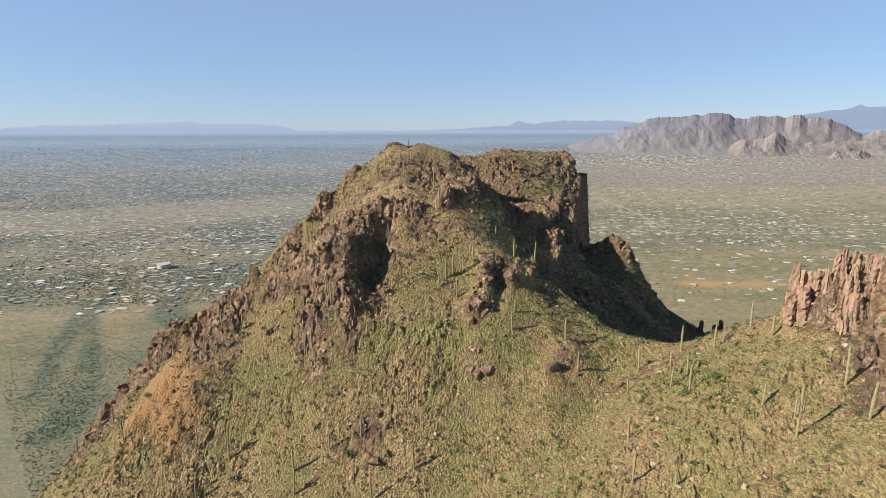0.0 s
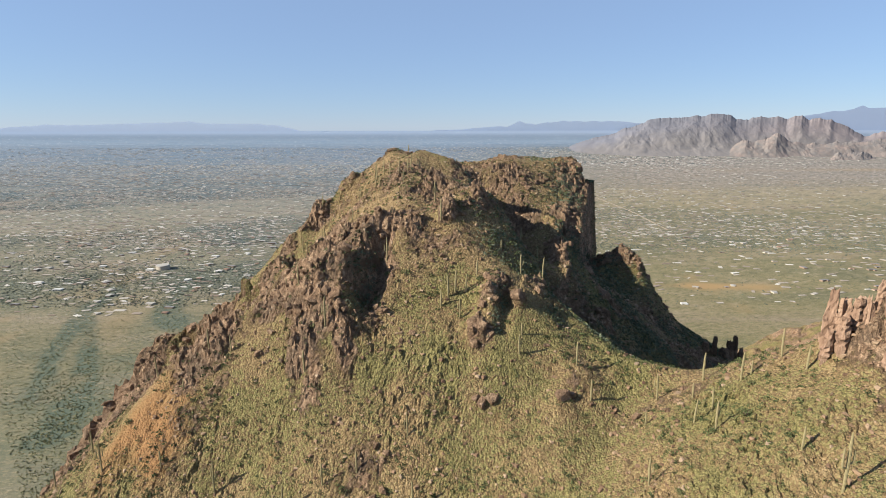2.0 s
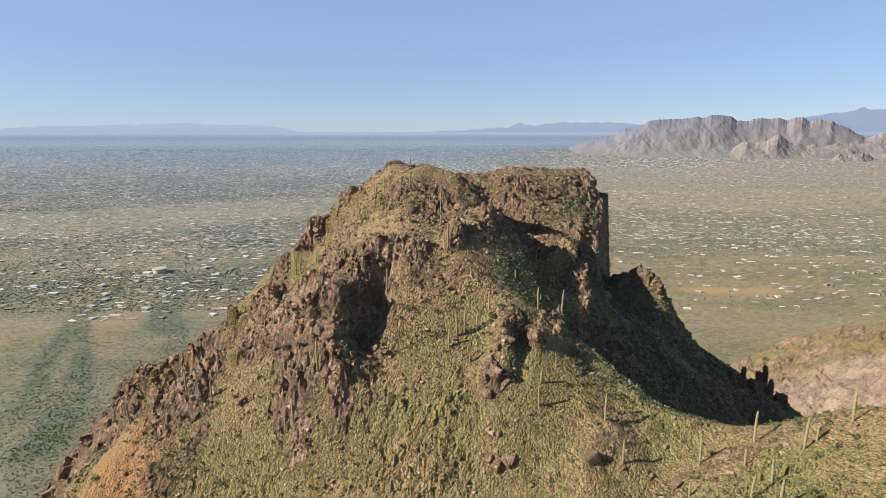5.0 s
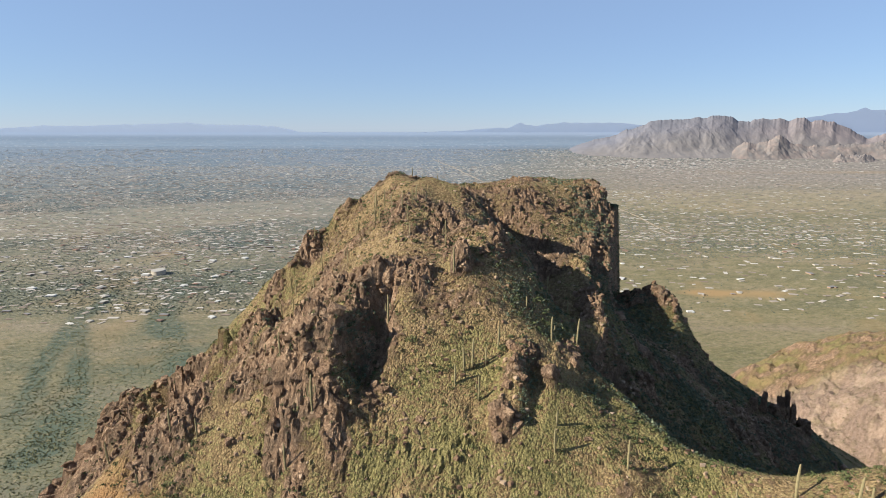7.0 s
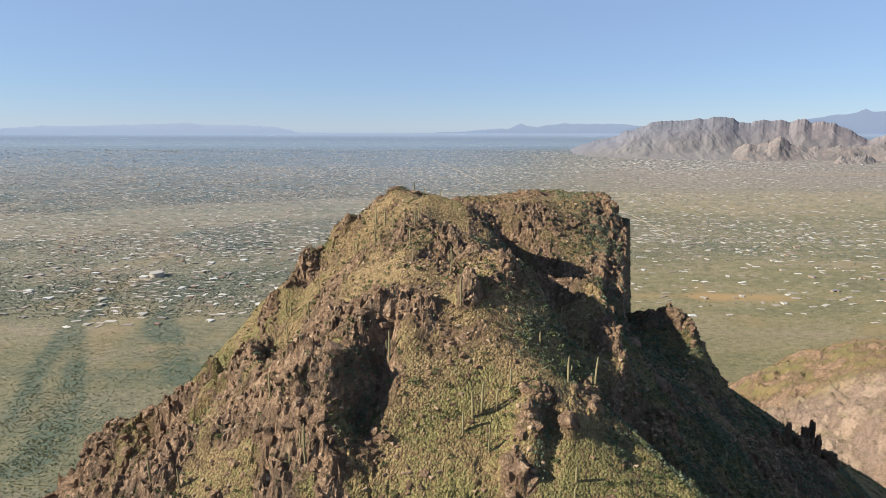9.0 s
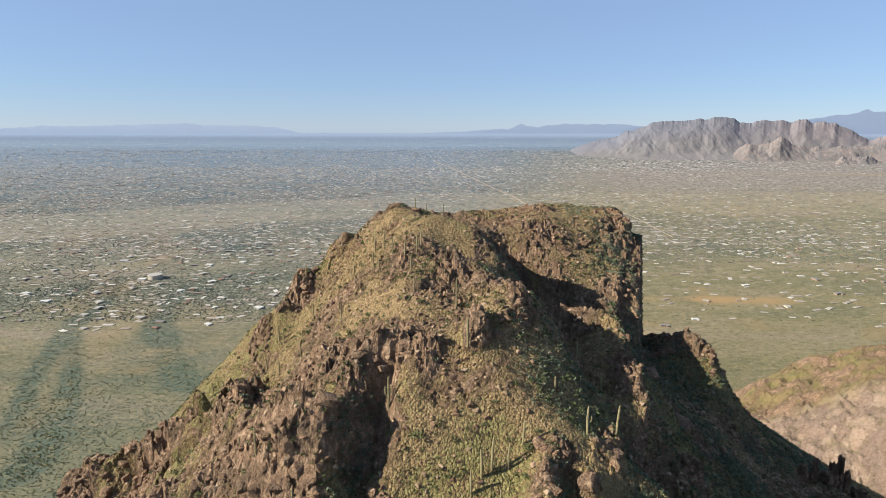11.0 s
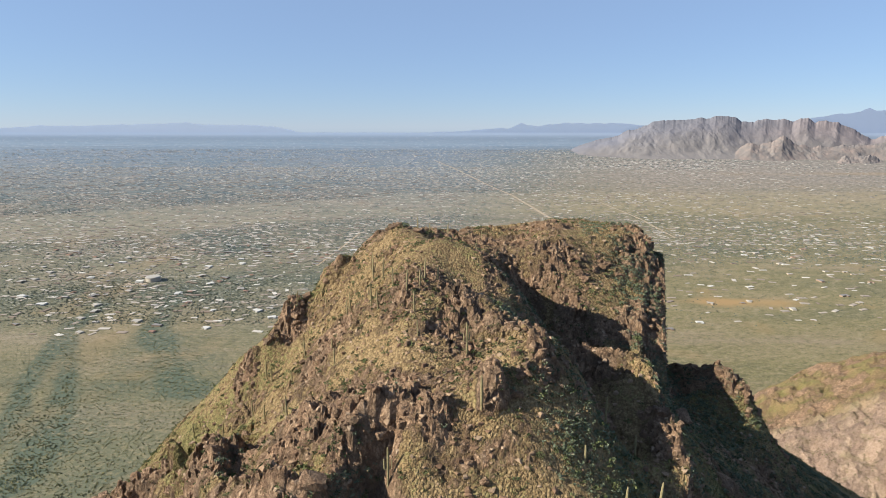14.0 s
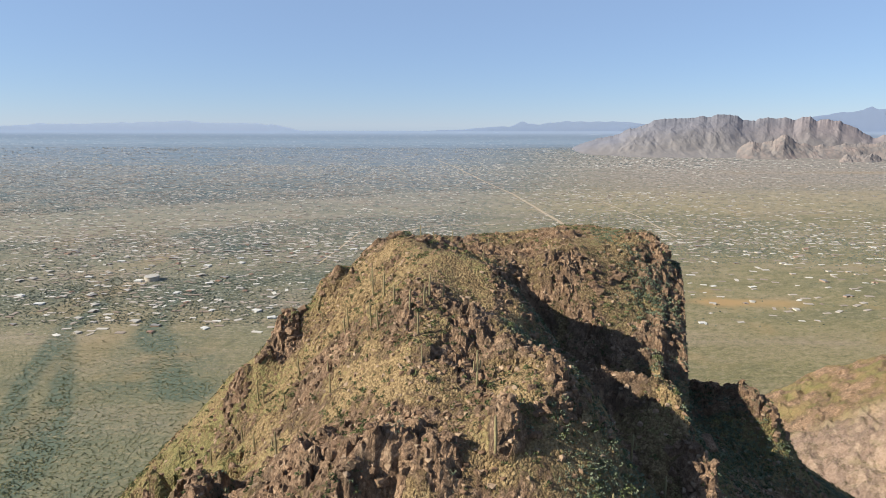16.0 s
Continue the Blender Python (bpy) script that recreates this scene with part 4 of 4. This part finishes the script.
for k, (x, y, s) in enumerate([(12, 96.5, 1.6), (14.5, 97, 1.5), (10.5, 97.5, 1.1), (31, 95, 1.7), (33, 95.5, 1.2), (58, 158, 3.2), (45, 168, 2.0), (60, 186, 3.0), (52, 190, 2.6), (-14, 84, 1.6), (-11, 85, 1.3),
                               (22.5, 116.5, 1.9), (24.5, 118, 1.3), (-25, 125, 2.2), (-27, 118, 2.0), (-3, 229, 1.6), (38, 262, 1.4), (-152, 182, 4.2), (-147, 178, 4.5), (-140, 177, 3.2)]):
    boulder(x, y, s, k)
count = 0
while count < 240:
    x, y = rng.uniform(-120, 80), rng.uniform(70, 240)
    if sample(GROCK, np.array([x]), np.array([y]))[0] > rng.uniform(0.15, 0.55):
        boulder(x, y, 0.45 + 0.9 * rng.random() ** 2, count)
        count += 1


# ---- loose stones and brush: too many to count ----
def pick(n, keep, box=(-175, 135, 45, 292)):
    """n places in the box, kept by a chance that depends on the bare rock and a patchy noise."""
    got_x, got_y = [], []
    while sum(len(a) for a in got_x) < n:
        x, y = rng.uniform(box[0], box[1], 4 * n), rng.uniform(box[2], box[3], 4 * n)
        ok = rng.random(4 * n) < keep(x, y, sample(GROCK, x, y))
        got_x.append(x[ok])
        got_y.append(y[ok])
    return np.concatenate(got_x)[:n], np.concatenate(got_y)[:n]


def copies(verts, faces, x, y, z, size, squash=0.7, lined=False):
    """Arrays of many turned and scaled copies of one shape; squash: its height against its width; lined: set along the streets."""
    n, m = len(x), len(verts)
    a = rng.normal(0, 0.3, n) + np.where(rng.random(n) < 0.2, 1.57, 0.0) if lined else rng.uniform(0, 6.28, n)
    ca, sa = np.cos(a)[:, None] * size[:, None], np.sin(a)[:, None] * size[:, None]
    vx = verts[None, :, 0] * ca - verts[None, :, 1] * sa + x[:, None]
    vy = verts[None, :, 0] * sa + verts[None, :, 1] * ca + y[:, None]
    vz = verts[None, :, 2] * (size * squash)[:, None] + z[:, None]
    f = faces[None] + (np.arange(n) * m)[:, None, None]
    return np.stack([vx, vy, vz], 2).reshape(-1, 3), f.reshape(-1, faces.shape[1])


def bm_arrays(bm):
    bmesh.ops.triangulate(bm, faces=bm.faces[:])
    bm.verts.ensure_lookup_table()
    v = np.array([q.co[:] for q in bm.verts])
    f = np.array([[q.index for q in p.verts] for p in bm.faces])
    bm.free()
    return v, f


def many(name, label, category, shapes, x, y, z, size, material, squash=0.7, tint=None, far=None, lined=False):
    """One mesh of kind stuff that holds copies of several shapes."""
    vs, fs, ts, ds, at = [], [], [], [], 0
    which = rng.integers(0, len(shapes), len(x))
    for k, (v, f) in enumerate(shapes):
        sel = which == k
        a, b = copies(v, f, x[sel], y[sel], z[sel], size[sel], squash, lined)
        vs.append(a)
        fs.append(b + at)
        at += len(a)
        ts.append(np.repeat(tint[sel] if tint is not None else np.zeros(sel.sum()), len(v)))
        ds.append(np.repeat(far[sel] if far is not None else np.zeros(sel.sum()), len(v)))
    ob = mesh_object(name, np.concatenate(vs), np.concatenate(fs), material, [("tint", np.concatenate(ts)), ("far", np.concatenate(ds))])
    return tagged(ob, label, category, kind="stuff")


def leaf_clump(seed, leaves, size):
    """A dome of small loose leaves."""
    r = np.random.default_rng(seed)
    v = []
    for _ in range(leaves):
        d = r.normal(size=3)
        d /= np.linalg.norm(d)
        d[2] = abs(d[2])
        c = d * r.uniform(0.45, 1.0)
        a, b = r.normal(size=3), r.normal(size=3)
        a /= np.linalg.norm(a)
        b = np.cross(a, b / np.linalg.norm(b))
        v += [c + size * a, c - size * 0.6 * a + size * 0.6 * b, c - size * 0.6 * a - size * 0.6 * b]
    return np.array(v), np.arange(len(v)).reshape(-1, 3)


stones = [bm_arrays(stone_shape((1, 0.8, 0.8), 400 + k, 1.0, 1)) for k in range(5)]
x, y = pick(26000, lambda x, y, r: np.clip(0.2 + 0.8 * r + 1.0 * fbm(x, y, 14, 22, 3), 0.04, 1), (-120, 118, 26, 275))
many("loose_stones", "scattered tan and reddish stones on the slope", "stones", stones, x, y, sample(GH, x, y), 0.12 + 0.62 * rng.random(len(x)) ** 3.5, STONE)
clumps = [leaf_clump(500 + k, 15, 0.36) for k in range(6)]
x, y = pick(42000, lambda x, y, r: np.clip(0.55 - 0.75 * r + 0.9 * fbm(x, y, 10, 26, 3), 0.03, 1) * (1 - 0.55 * smooth(228, 246, sample(GH, x, y))), (-120, 118, 26, 275))
many("brush", "low olive and straw-coloured brush covering the slope", "brush", clumps, x, y, sample(GH, x, y) - 0.05,
     0.17 + 0.38 * rng.random(len(x)) ** 2.5, BRUSH, 0.75, np.clip(0.5 + 0.9 * fbm(x, y, 18, 28, 2) + rng.normal(0, 0.2, len(x)), 0, 1))


x, y = pick(16000, lambda x, y, r: np.clip(0.35 - 0.3 * r + 1.2 * fbm(x, y, 12, 29, 3), 0.02, 1), (-120, 118, 26, 275))
many("desert_bushes", "darker green desert bushes scattered over the stony slope", "bushes", [leaf_clump(540 + k, 20, 0.42) for k in range(4)], x, y, sample(GH, x, y) - 0.05,
     0.3 + 0.6 * rng.random(len(x)) ** 2, SHRUB, 0.8, np.clip(rng.normal(0.45, 0.22, len(x)), 0, 1))
x, y = pick(44000, lambda x, y, r: np.clip(0.5 - 0.35 * r + 1.1 * fbm(x, y, 9, 33, 3), 0.0, 1) * np.maximum(smooth(0.35, 0.75, sample(COOL, x, y)), smooth(42, 55, x) * smooth(112, 128, y)), (-60, 150, 95, 262))
many("desert_bushes", "dense grey-green bushes on the cool shaded flank of the hill", "bushes", [leaf_clump(560 + k, 16, 0.4) for k in range(4)], x, y, sample(GH, x, y) - 0.05,
     0.25 + 0.6 * rng.random(44000) ** 2, SAGE, 0.8, np.clip(rng.normal(0.5, 0.24, 44000), 0, 1))
x, y = pick(5000, lambda x, y, r: np.clip(0.4 + 0.9 * fbm(x, y, 30, 24, 3), 0.03, 1), (110, 420, 180, 620))
many("brush", "olive brush on the lower flank of the hill", "brush", clumps, x, y, sample(GH, x, y) - 0.1, 0.6 + 0.9 * rng.random(len(x)) ** 2, BRUSH, 0.75, rng.uniform(0.1, 0.5, len(x)))
x, y = pick(5000, lambda x, y, r: np.clip(0.4 + 0.9 * fbm(x, y, 40, 26, 3), 0.03, 1), (240, 620, 330, 680))
x, y = x[sample(rise, x, y) > 30], y[sample(rise, x, y) > 30]
many("brush", "thin olive brush on the bare pinkish ridge", "brush", clumps, x, y, sample(GH, x, y) - 0.1,
     0.6 + 1.0 * rng.random(len(x)) ** 2, BRUSH, 0.75, rng.uniform(0.1, 0.6, len(x)))


# ---- palo verde and creosote shrubs ----
def shrub_kind(seed):
    r = random.Random(seed)
    root = tagged(new("shrub"), "rounded green desert shrub with thin grey stems", "shrub", "shrubs on the hill")
    bm = bmesh.new()
    for i in range(6):
        a = i * 1.05 + r.uniform(-0.3, 0.3)
        tip = (math.cos(a) * 0.5, math.sin(a) * 0.5, r.uniform(0.5, 0.8))
        tube(bm, [(0, 0, -0.3), (tip[0] * 0.4, tip[1] * 0.4, 0.3), tip], [0.06, 0.04, 0.015], 5)
    part("stem", bm, BARK, root)
    v, f = leaf_clump(seed, 150, 0.17)
    v = v * np.array([1, 1, 0.9]) + np.array([0, 0, 0.12])
    crown = mesh_object("crown", v, f, SHRUB, [("tint", np.full(len(v), r.uniform(0.3, 0.8)))])
    crown.parent = root
    return root


kinds = [shrub_kind(600 + k) for k in range(5)]
fixed = [(62, 72, 1.7), (60, 78, 1.5), (-13, 127, 1.4), (-8, 125, 1.7), (17, 122, 1.7), (13, 123, 1.4), (67, 214, 1.9), (50, 196, 1.5), (-17, 226, 1.7), (-50, 104, 1.5), (-21, 87, 1.5), (-84, 112, 1.5),
         (84, 74, 1.8), (90, 70, 1.6), (42, 172, 1.5), (-20, 148, 1.3), (8, 170, 1.2), (-33, 160, 1.3), (-45, 140, 1.3), (70, 90, 1.6)]
x, y = pick(150, lambda x, y, r: np.clip(0.7 - r, 0.05, 1), (-110, 90, 60, 255))
spots = fixed + [(float(a), float(b), 0.6 + 0.6 * float(c)) for a, b, c in zip(x, y, rng.random(150))]
for k, (x, y, s) in enumerate(spots):
    m = pose(x, y, hill_z(x, y), 0, 0, float(rng.uniform(0, 360)))
    ob = kinds[k] if k < 5 else copy_thing(kinds[k % 5], m)
    ob.matrix_basis = m
    ob.scale = (s, s, s * 0.9)


# ---- saguaros ----
def saguaro_kind(tall, arms, seed):
    """arms: (height of the joint, turn, reach, rise)."""
    r = random.Random(seed)
    kind = "columnar" if not arms else "branching"
    root = tagged(new("saguaro"), f"{kind} green saguaro cactus standing on the stony slope", "cactus", "saguaros")
    fs = [0, 0.15, 0.4, 0.65, 0.85, 0.95, 0.99, 1.0]
    bow = r.uniform(-0.02, 0.02)
    pts = [(bow * tall * math.sin(f * 3), 0, -0.5 + (tall + 0.5) * f) for f in fs]
    part("trunk", tube(bmesh.new(), pts, [0.16, 0.17, 0.20, 0.205, 0.175, 0.13, 0.075, 0.02], 20, 0.16), CACTUS, root)
    for at, turn, reach, rise in arms:
        c, s = math.cos(turn), math.sin(turn)
        path = [(0.1, at), (reach * 0.6, at + 0.02), (reach * 0.92, at + 0.2), (reach, at + 0.55), (reach, at + rise * 0.6), (reach, at + rise * 0.93), (reach, at + rise)]
        part("arm", tube(bmesh.new(), [(c * a, s * a, b) for a, b in path], [0.09, 0.11, 0.125, 0.13, 0.13, 0.09, 0.025], 14, 0.16), CACTUS, root)
    return root


TYPES = [(5.6, []), (6.6, [(2.9, 0.4, 0.62, 1.7), (2.6, 3.4, 0.6, 1.9)]), (4.6, []), (7.4, [(3.2, 2.8, 0.7, 2.4), (3.8, 5.9, 0.62, 1.8), (2.9, 1.2, 0.65, 1.2)]), (6.2, [(3.0, 3.1, 0.55, 1.5)]),
         (3.2, []), (8.6, [(3.6, 3.5, 0.75, 3.0), (4.2, 0.2, 0.7, 1.9)]), (5.2, [(2.4, 0.3, 0.5, 1.1)])]
saguaros = [saguaro_kind(t, a, 700 + k) for k, (t, a) in enumerate(TYPES)]
SHOULDER = [(-20, 187), (-22, 177), (-20, 174), (-32, 177), (-30, 189), (-30, 194), (-40, 209), (-50, 214), (-53, 194), (-44, 183), (-43, 193), (-13, 171), (-17, 179), (-10, 173),
            (-9, 176), (-6, 177), (-11, 165), (-10, 158), (-29, 165), (6, 220), (9, 241), (-13, 227), (-9, 231), (-3, 239), (-43, 128), (-65, 187), (-56, 178), (-56, 186), (-77, 195), (-55, 196)]
FRONT = [(2, 137), (28, 150), (33, 146), (20, 135), (-14, 132), (12, 124), (9, 121), (7, 115), (6, 121), (2, 118), (25, 127), (32, 131), (23, 109), (-38, 123), (-57, 119), (-64, 121), (-29, 114), (-34, 109),
         (38, 95), (22, 105), (36, 102), (-69, 114), (-80, 122), (4, 120)]
SLOPE = [(-54, 94), (-96, 113), (-61, 88), (-59, 90), (-44, 82), (-35, 87), (-34, 83), (-26, 89), (-18, 90), (-14, 78), (-6, 93), (-4, 81), (2, 73), (43, 69), (40, 57), (46, 52),
         (-108, 113), (-137, 141), (-65, 86)]
SADDLE = [(53, 93), (55, 78), (59, 79), (57, 73), (66, 82), (68, 82), (74, 82), (74, 74), (65, 49), (76, 54), (74, 45), (64, 58), (82, 64), (63, 92), (58, 86)]
LARGE = {(65, 49): 6, (-54, 94): 3, (-34, 83): 3, (-14, 132): 1, (6, 220): 4, (-6, 93): 1, (-29, 114): 3}
for k, (x, y) in enumerate(SHOULDER + FRONT + SLOPE + SADDLE):
    kind = LARGE.get((x, y), (0, 4, 0, 2, 7, 0, 5, 0, 2)[k % 9])
    s = float(rng.uniform(0.95, 1.3)) * (0.78 if k < len(SHOULDER) else 1.0)
    ob = copy_thing(saguaros[kind], pose(x, y, hill_z(x, y) - 0.1, float(rng.normal(0, 1.5)), float(rng.normal(0, 1.5)), float(rng.uniform(-30, 30))))
    ob.scale = (s, s, s)
for ob, (x, y) in zip(saguaros, [(-25, 205), (0, 152), (-70, 100), (-24, 198), (-36, 150), (48, 86), (-88, 104), (-48, 172)]):
    ob.location = (x, y, hill_z(x, y) - 0.1)


# ---- houses on the plain ----
WALLS = [make_plain("sunlit stucco " + n, c, 0.12, 0.9, 0.3) for n, c in (("white", (0.55, 0.54, 0.51)), ("sand", (0.36, 0.29, 0.22)), ("clay", (0.27, 0.19, 0.14)), ("cream", (0.45, 0.40, 0.33)))]
ROOFS = [make_plain("roof " + n, c, 0.15, 0.85, 0.3) for n, c in (("white coating", (0.50, 0.49, 0.47)), ("pale gravel", (0.36, 0.34, 0.31)), ("clay tile", (0.24, 0.15, 0.115)), ("grey shingle", (0.21, 0.20, 0.195)))]
GLASS = make_plain("dark window glass", (0.05, 0.06, 0.07), 0.1, 0.15)
DOOR = make_plain("brown door", (0.16, 0.09, 0.05))


def box(bm, x0, x1, y0, y1, z0, z1):
    bmesh.ops.create_cube(bm, size=1, matrix=Matrix.LocRotScale(((x0 + x1) / 2, (y0 + y1) / 2, (z0 + z1) / 2), None, (x1 - x0, y1 - y0, z1 - z0)))
    return bm


def hip_roof(bm, x0, x1, y0, y1, z, rise, over=0.7):
    """A low hipped roof over a rectangle."""
    x0, x1, y0, y1 = x0 - over, x1 + over, y0 - over, y1 + over
    d = (y1 - y0) / 2
    lo = [bm.verts.new(c) for c in ((x0, y0, z), (x1, y0, z), (x1, y1, z), (x0, y1, z))]
    hi = [bm.verts.new((x0 + d, y0 + d, z + rise)), bm.verts.new((x1 - d, y0 + d, z + rise))]
    for f in ((lo[0], lo[1], hi[1], hi[0]), (lo[1], lo[2], hi[1]), (lo[2], lo[3], hi[0], hi[1]), (lo[3], lo[0], hi[0]), (lo[3], lo[2], lo[1], lo[0])):
        bm.faces.new(f)
    return bm


def house_kind(k):
    r = random.Random(800 + k)
    w, d, h, flat = r.uniform(9, 14), r.uniform(5.5, 7.5), r.uniform(3.4, 4.6), k % 2 == 0
    wall, roof = WALLS[(0, 1, 3, 2, 1, 3, 2, 1)[k]], ROOFS[(0, 2, 1, 3, 1, 1, 3, 1)[k]]
    words = ("white", "sand-coloured", "cream", "clay-coloured", "sand-coloured", "cream", "clay-coloured", "sand-coloured")[k]
    root = tagged(new("house"), f"low {words} desert house with a {'flat' if flat else 'low hipped'} roof among scrub", "house", "houses on the plain")
    bm = box(bmesh.new(), -w, w, -d, d, -3, h)
    box(bm, w * 0.25, w * 0.9, -d - 6, -d + 0.01, -3, h - 0.4)
    part("wall", bm, wall, root)
    if flat:
        bm = box(bmesh.new(), -w - 0.3, w + 0.3, -d - 0.3, d + 0.3, h + 0.01, h + 0.7)
        box(bm, w * 0.25 - 0.3, w * 0.9 + 0.3, -d - 6.3, -d - 0.35, h - 0.39, h + 0.3)
    else:
        bm = hip_roof(bmesh.new(), -w, w, -d, d, h + 0.01, 2.2)
        hip_roof(bm, w * 0.25, w * 0.9, -d - 6, -d - 0.75, h - 0.39, 1.4)
    part("roof", bm, roof, root)
    for x in (-0.75, -0.4, -0.05):
        part("window", box(bmesh.new(), x * w - 1, x * w + 1, -d - 0.05, -d + 0.1, 1.0, 2.4), GLASS, root)
    part("door", box(bmesh.new(), w * 0.1 - 0.5, w * 0.1 + 0.5, -d - 0.05, -d + 0.1, 0, 2.1), DOOR, root)
    return root


house_kinds = [house_kind(k) for k in range(8)]


def homes(n, y0, y1, slope, gap):
    """n places by the share of town, not nearer to one another than gap."""
    got, taken = [], set()
    while len(got) < n:
        Y = rng.uniform(y0, y1, 4000)
        X = rng.uniform(-slope, slope, 4000) * Y
        t = land_use(X, Y)[1]
        for a, b in zip(X[rng.random(4000) < t], Y[rng.random(4000) < t]):
            cell = (int(a // gap), int(b // gap))
            if cell not in taken and len(got) < n:
                taken.add(cell)
                got.append((a, b))
    return np.array(got)


spots = homes(300, 1150, 2150, 0.86, 34)
for k, (x, y) in enumerate(spots):
    m = pose(x, y, float(plain_height(np.array([x]), np.array([y]))[0]), 0, 0, float(rng.choice([0, 0, 90, 180, 20, -25]) + rng.normal(0, 8)))
    ob = house_kinds[k] if k < 8 else copy_thing(house_kinds[(k * 5 + k // 7) % 8], m)
    ob.matrix_basis = m
    s = float(rng.uniform(0.5, 0.95))
    ob.scale = (s, s, s)

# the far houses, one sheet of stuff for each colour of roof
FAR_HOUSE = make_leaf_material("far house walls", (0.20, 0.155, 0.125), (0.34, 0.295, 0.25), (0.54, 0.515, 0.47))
cube = bm_arrays(box(bmesh.new(), -1.2, 1.2, -0.5, 0.5, -0.3, 0.42))
gable = bm_arrays(hip_roof(box(bmesh.new(), -1, 1, -0.55, 0.55, -0.3, 0.3), -1, 1, -0.55, 0.55, 0.3, 0.22, 0.06))
for name, n, y0, y1, slope, gap, big, low in (("town_houses", 1500, 1150, 2250, 0.9, 22, 8.0, 0.33), ("town_houses", 5500, 2150, 3900, 0.9, 22, 8.5, 0.32), ("town_houses", 6500, 3700, 6500, 0.9, 34, 11, 0.3), ("town_houses", 6000, 6200, 12000, 0.9, 50, 13, 0.3)):
    p = homes(n, y0, y1, slope, gap)
    X, Y, Z, S = drawn_in(p[:, 0], p[:, 1], plain_height(p[:, 0], p[:, 1]))
    # farther houses painted paler to offset unlit walls; some haze mixed in
    tint = np.clip(rng.normal(0.5, 0.33, n) + 0.45 * smooth(4000, 7000, p[:, 1]), 0, 1)
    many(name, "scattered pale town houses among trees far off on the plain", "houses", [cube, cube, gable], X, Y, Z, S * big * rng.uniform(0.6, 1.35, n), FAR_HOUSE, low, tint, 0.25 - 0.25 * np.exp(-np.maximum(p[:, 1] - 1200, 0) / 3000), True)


# ---- the large round building ----
def round_building(x, y):
    z = float(plain_height(np.array([x]), np.array([y]))[0])
    root = tagged(new("round_building"), "large pale round building with a flat roof on a levelled yard", "building")
    root.location = (x, y, z)
    bm = bmesh.new()
    bmesh.ops.create_cone(bm, cap_ends=True, segments=40, radius1=20, radius2=20, depth=14, matrix=Matrix.Translation((0, 0, 5)))
    part("wall", bm, WALLS[3], root)
    bm = bmesh.new()
    bmesh.ops.create_cone(bm, cap_ends=True, segments=40, radius1=21, radius2=19.5, depth=1.4, matrix=Matrix.Translation((0, 0, 12.72)))
    part("roof", bm, ROOFS[1], root)
    part("annex", box(bmesh.new(), -42, -20.5, -24, -8, -3, 5), WALLS[0], root)
    part("yard", box(bmesh.new(), -60, -1, -46, -27, -3, 0.5), WALLS[1], root)


round_building(-868, 1650)


# ---- scrub and trees on the plain ----
def scrub_places(n, y0, y1, share):
    got_x, got_y = np.zeros(0), np.zeros(0)
    while len(got_x) < n:
        Y = y0 * (y1 / y0) ** rng.random(n * 2)
        X = rng.uniform(-0.9, 0.9, n * 2) * Y
        keep = rng.random(n * 2) < share(X, Y)
        got_x, got_y = np.concatenate([got_x, X[keep]]), np.concatenate([got_y, Y[keep]])
    return got_x[:n], got_y[:n]


bushes = [leaf_clump(900 + k, 4, 0.95) for k in range(5)]
x, y = scrub_places(64000, 420, 2600, lambda X, Y: np.clip(land_use(X, Y)[0] * 0.75, 0.05, 1))
X, Y, Z, S = drawn_in(x, y, plain_height(x, y))
dense = np.clip(land_use(x, y)[0] - 0.7, 0, 0.7)
many("desert_scrub", "olive mesquite and creosote scrub dotting the desert plain", "scrub", bushes, X, Y, Z, S * (0.5 + 1.0 * rng.random(len(x)) ** 2 + 0.7 * dense), SCRUB, 0.85,
     np.clip(rng.normal(0.45, 0.22, len(x)) - 0.15 * dense, 0, 1))
x, y = scrub_places(52000, 1250, 6500, lambda X, Y: np.clip(land_use(X, Y)[0] * 0.08 + 0.8 * land_use(X, Y)[1], 0.02, 1) * smooth(6400, 3000, Y))
X, Y, Z, S = drawn_in(x, y, plain_height(x, y))
# trees take at least a quarter of painted haze, which softens dark leaves
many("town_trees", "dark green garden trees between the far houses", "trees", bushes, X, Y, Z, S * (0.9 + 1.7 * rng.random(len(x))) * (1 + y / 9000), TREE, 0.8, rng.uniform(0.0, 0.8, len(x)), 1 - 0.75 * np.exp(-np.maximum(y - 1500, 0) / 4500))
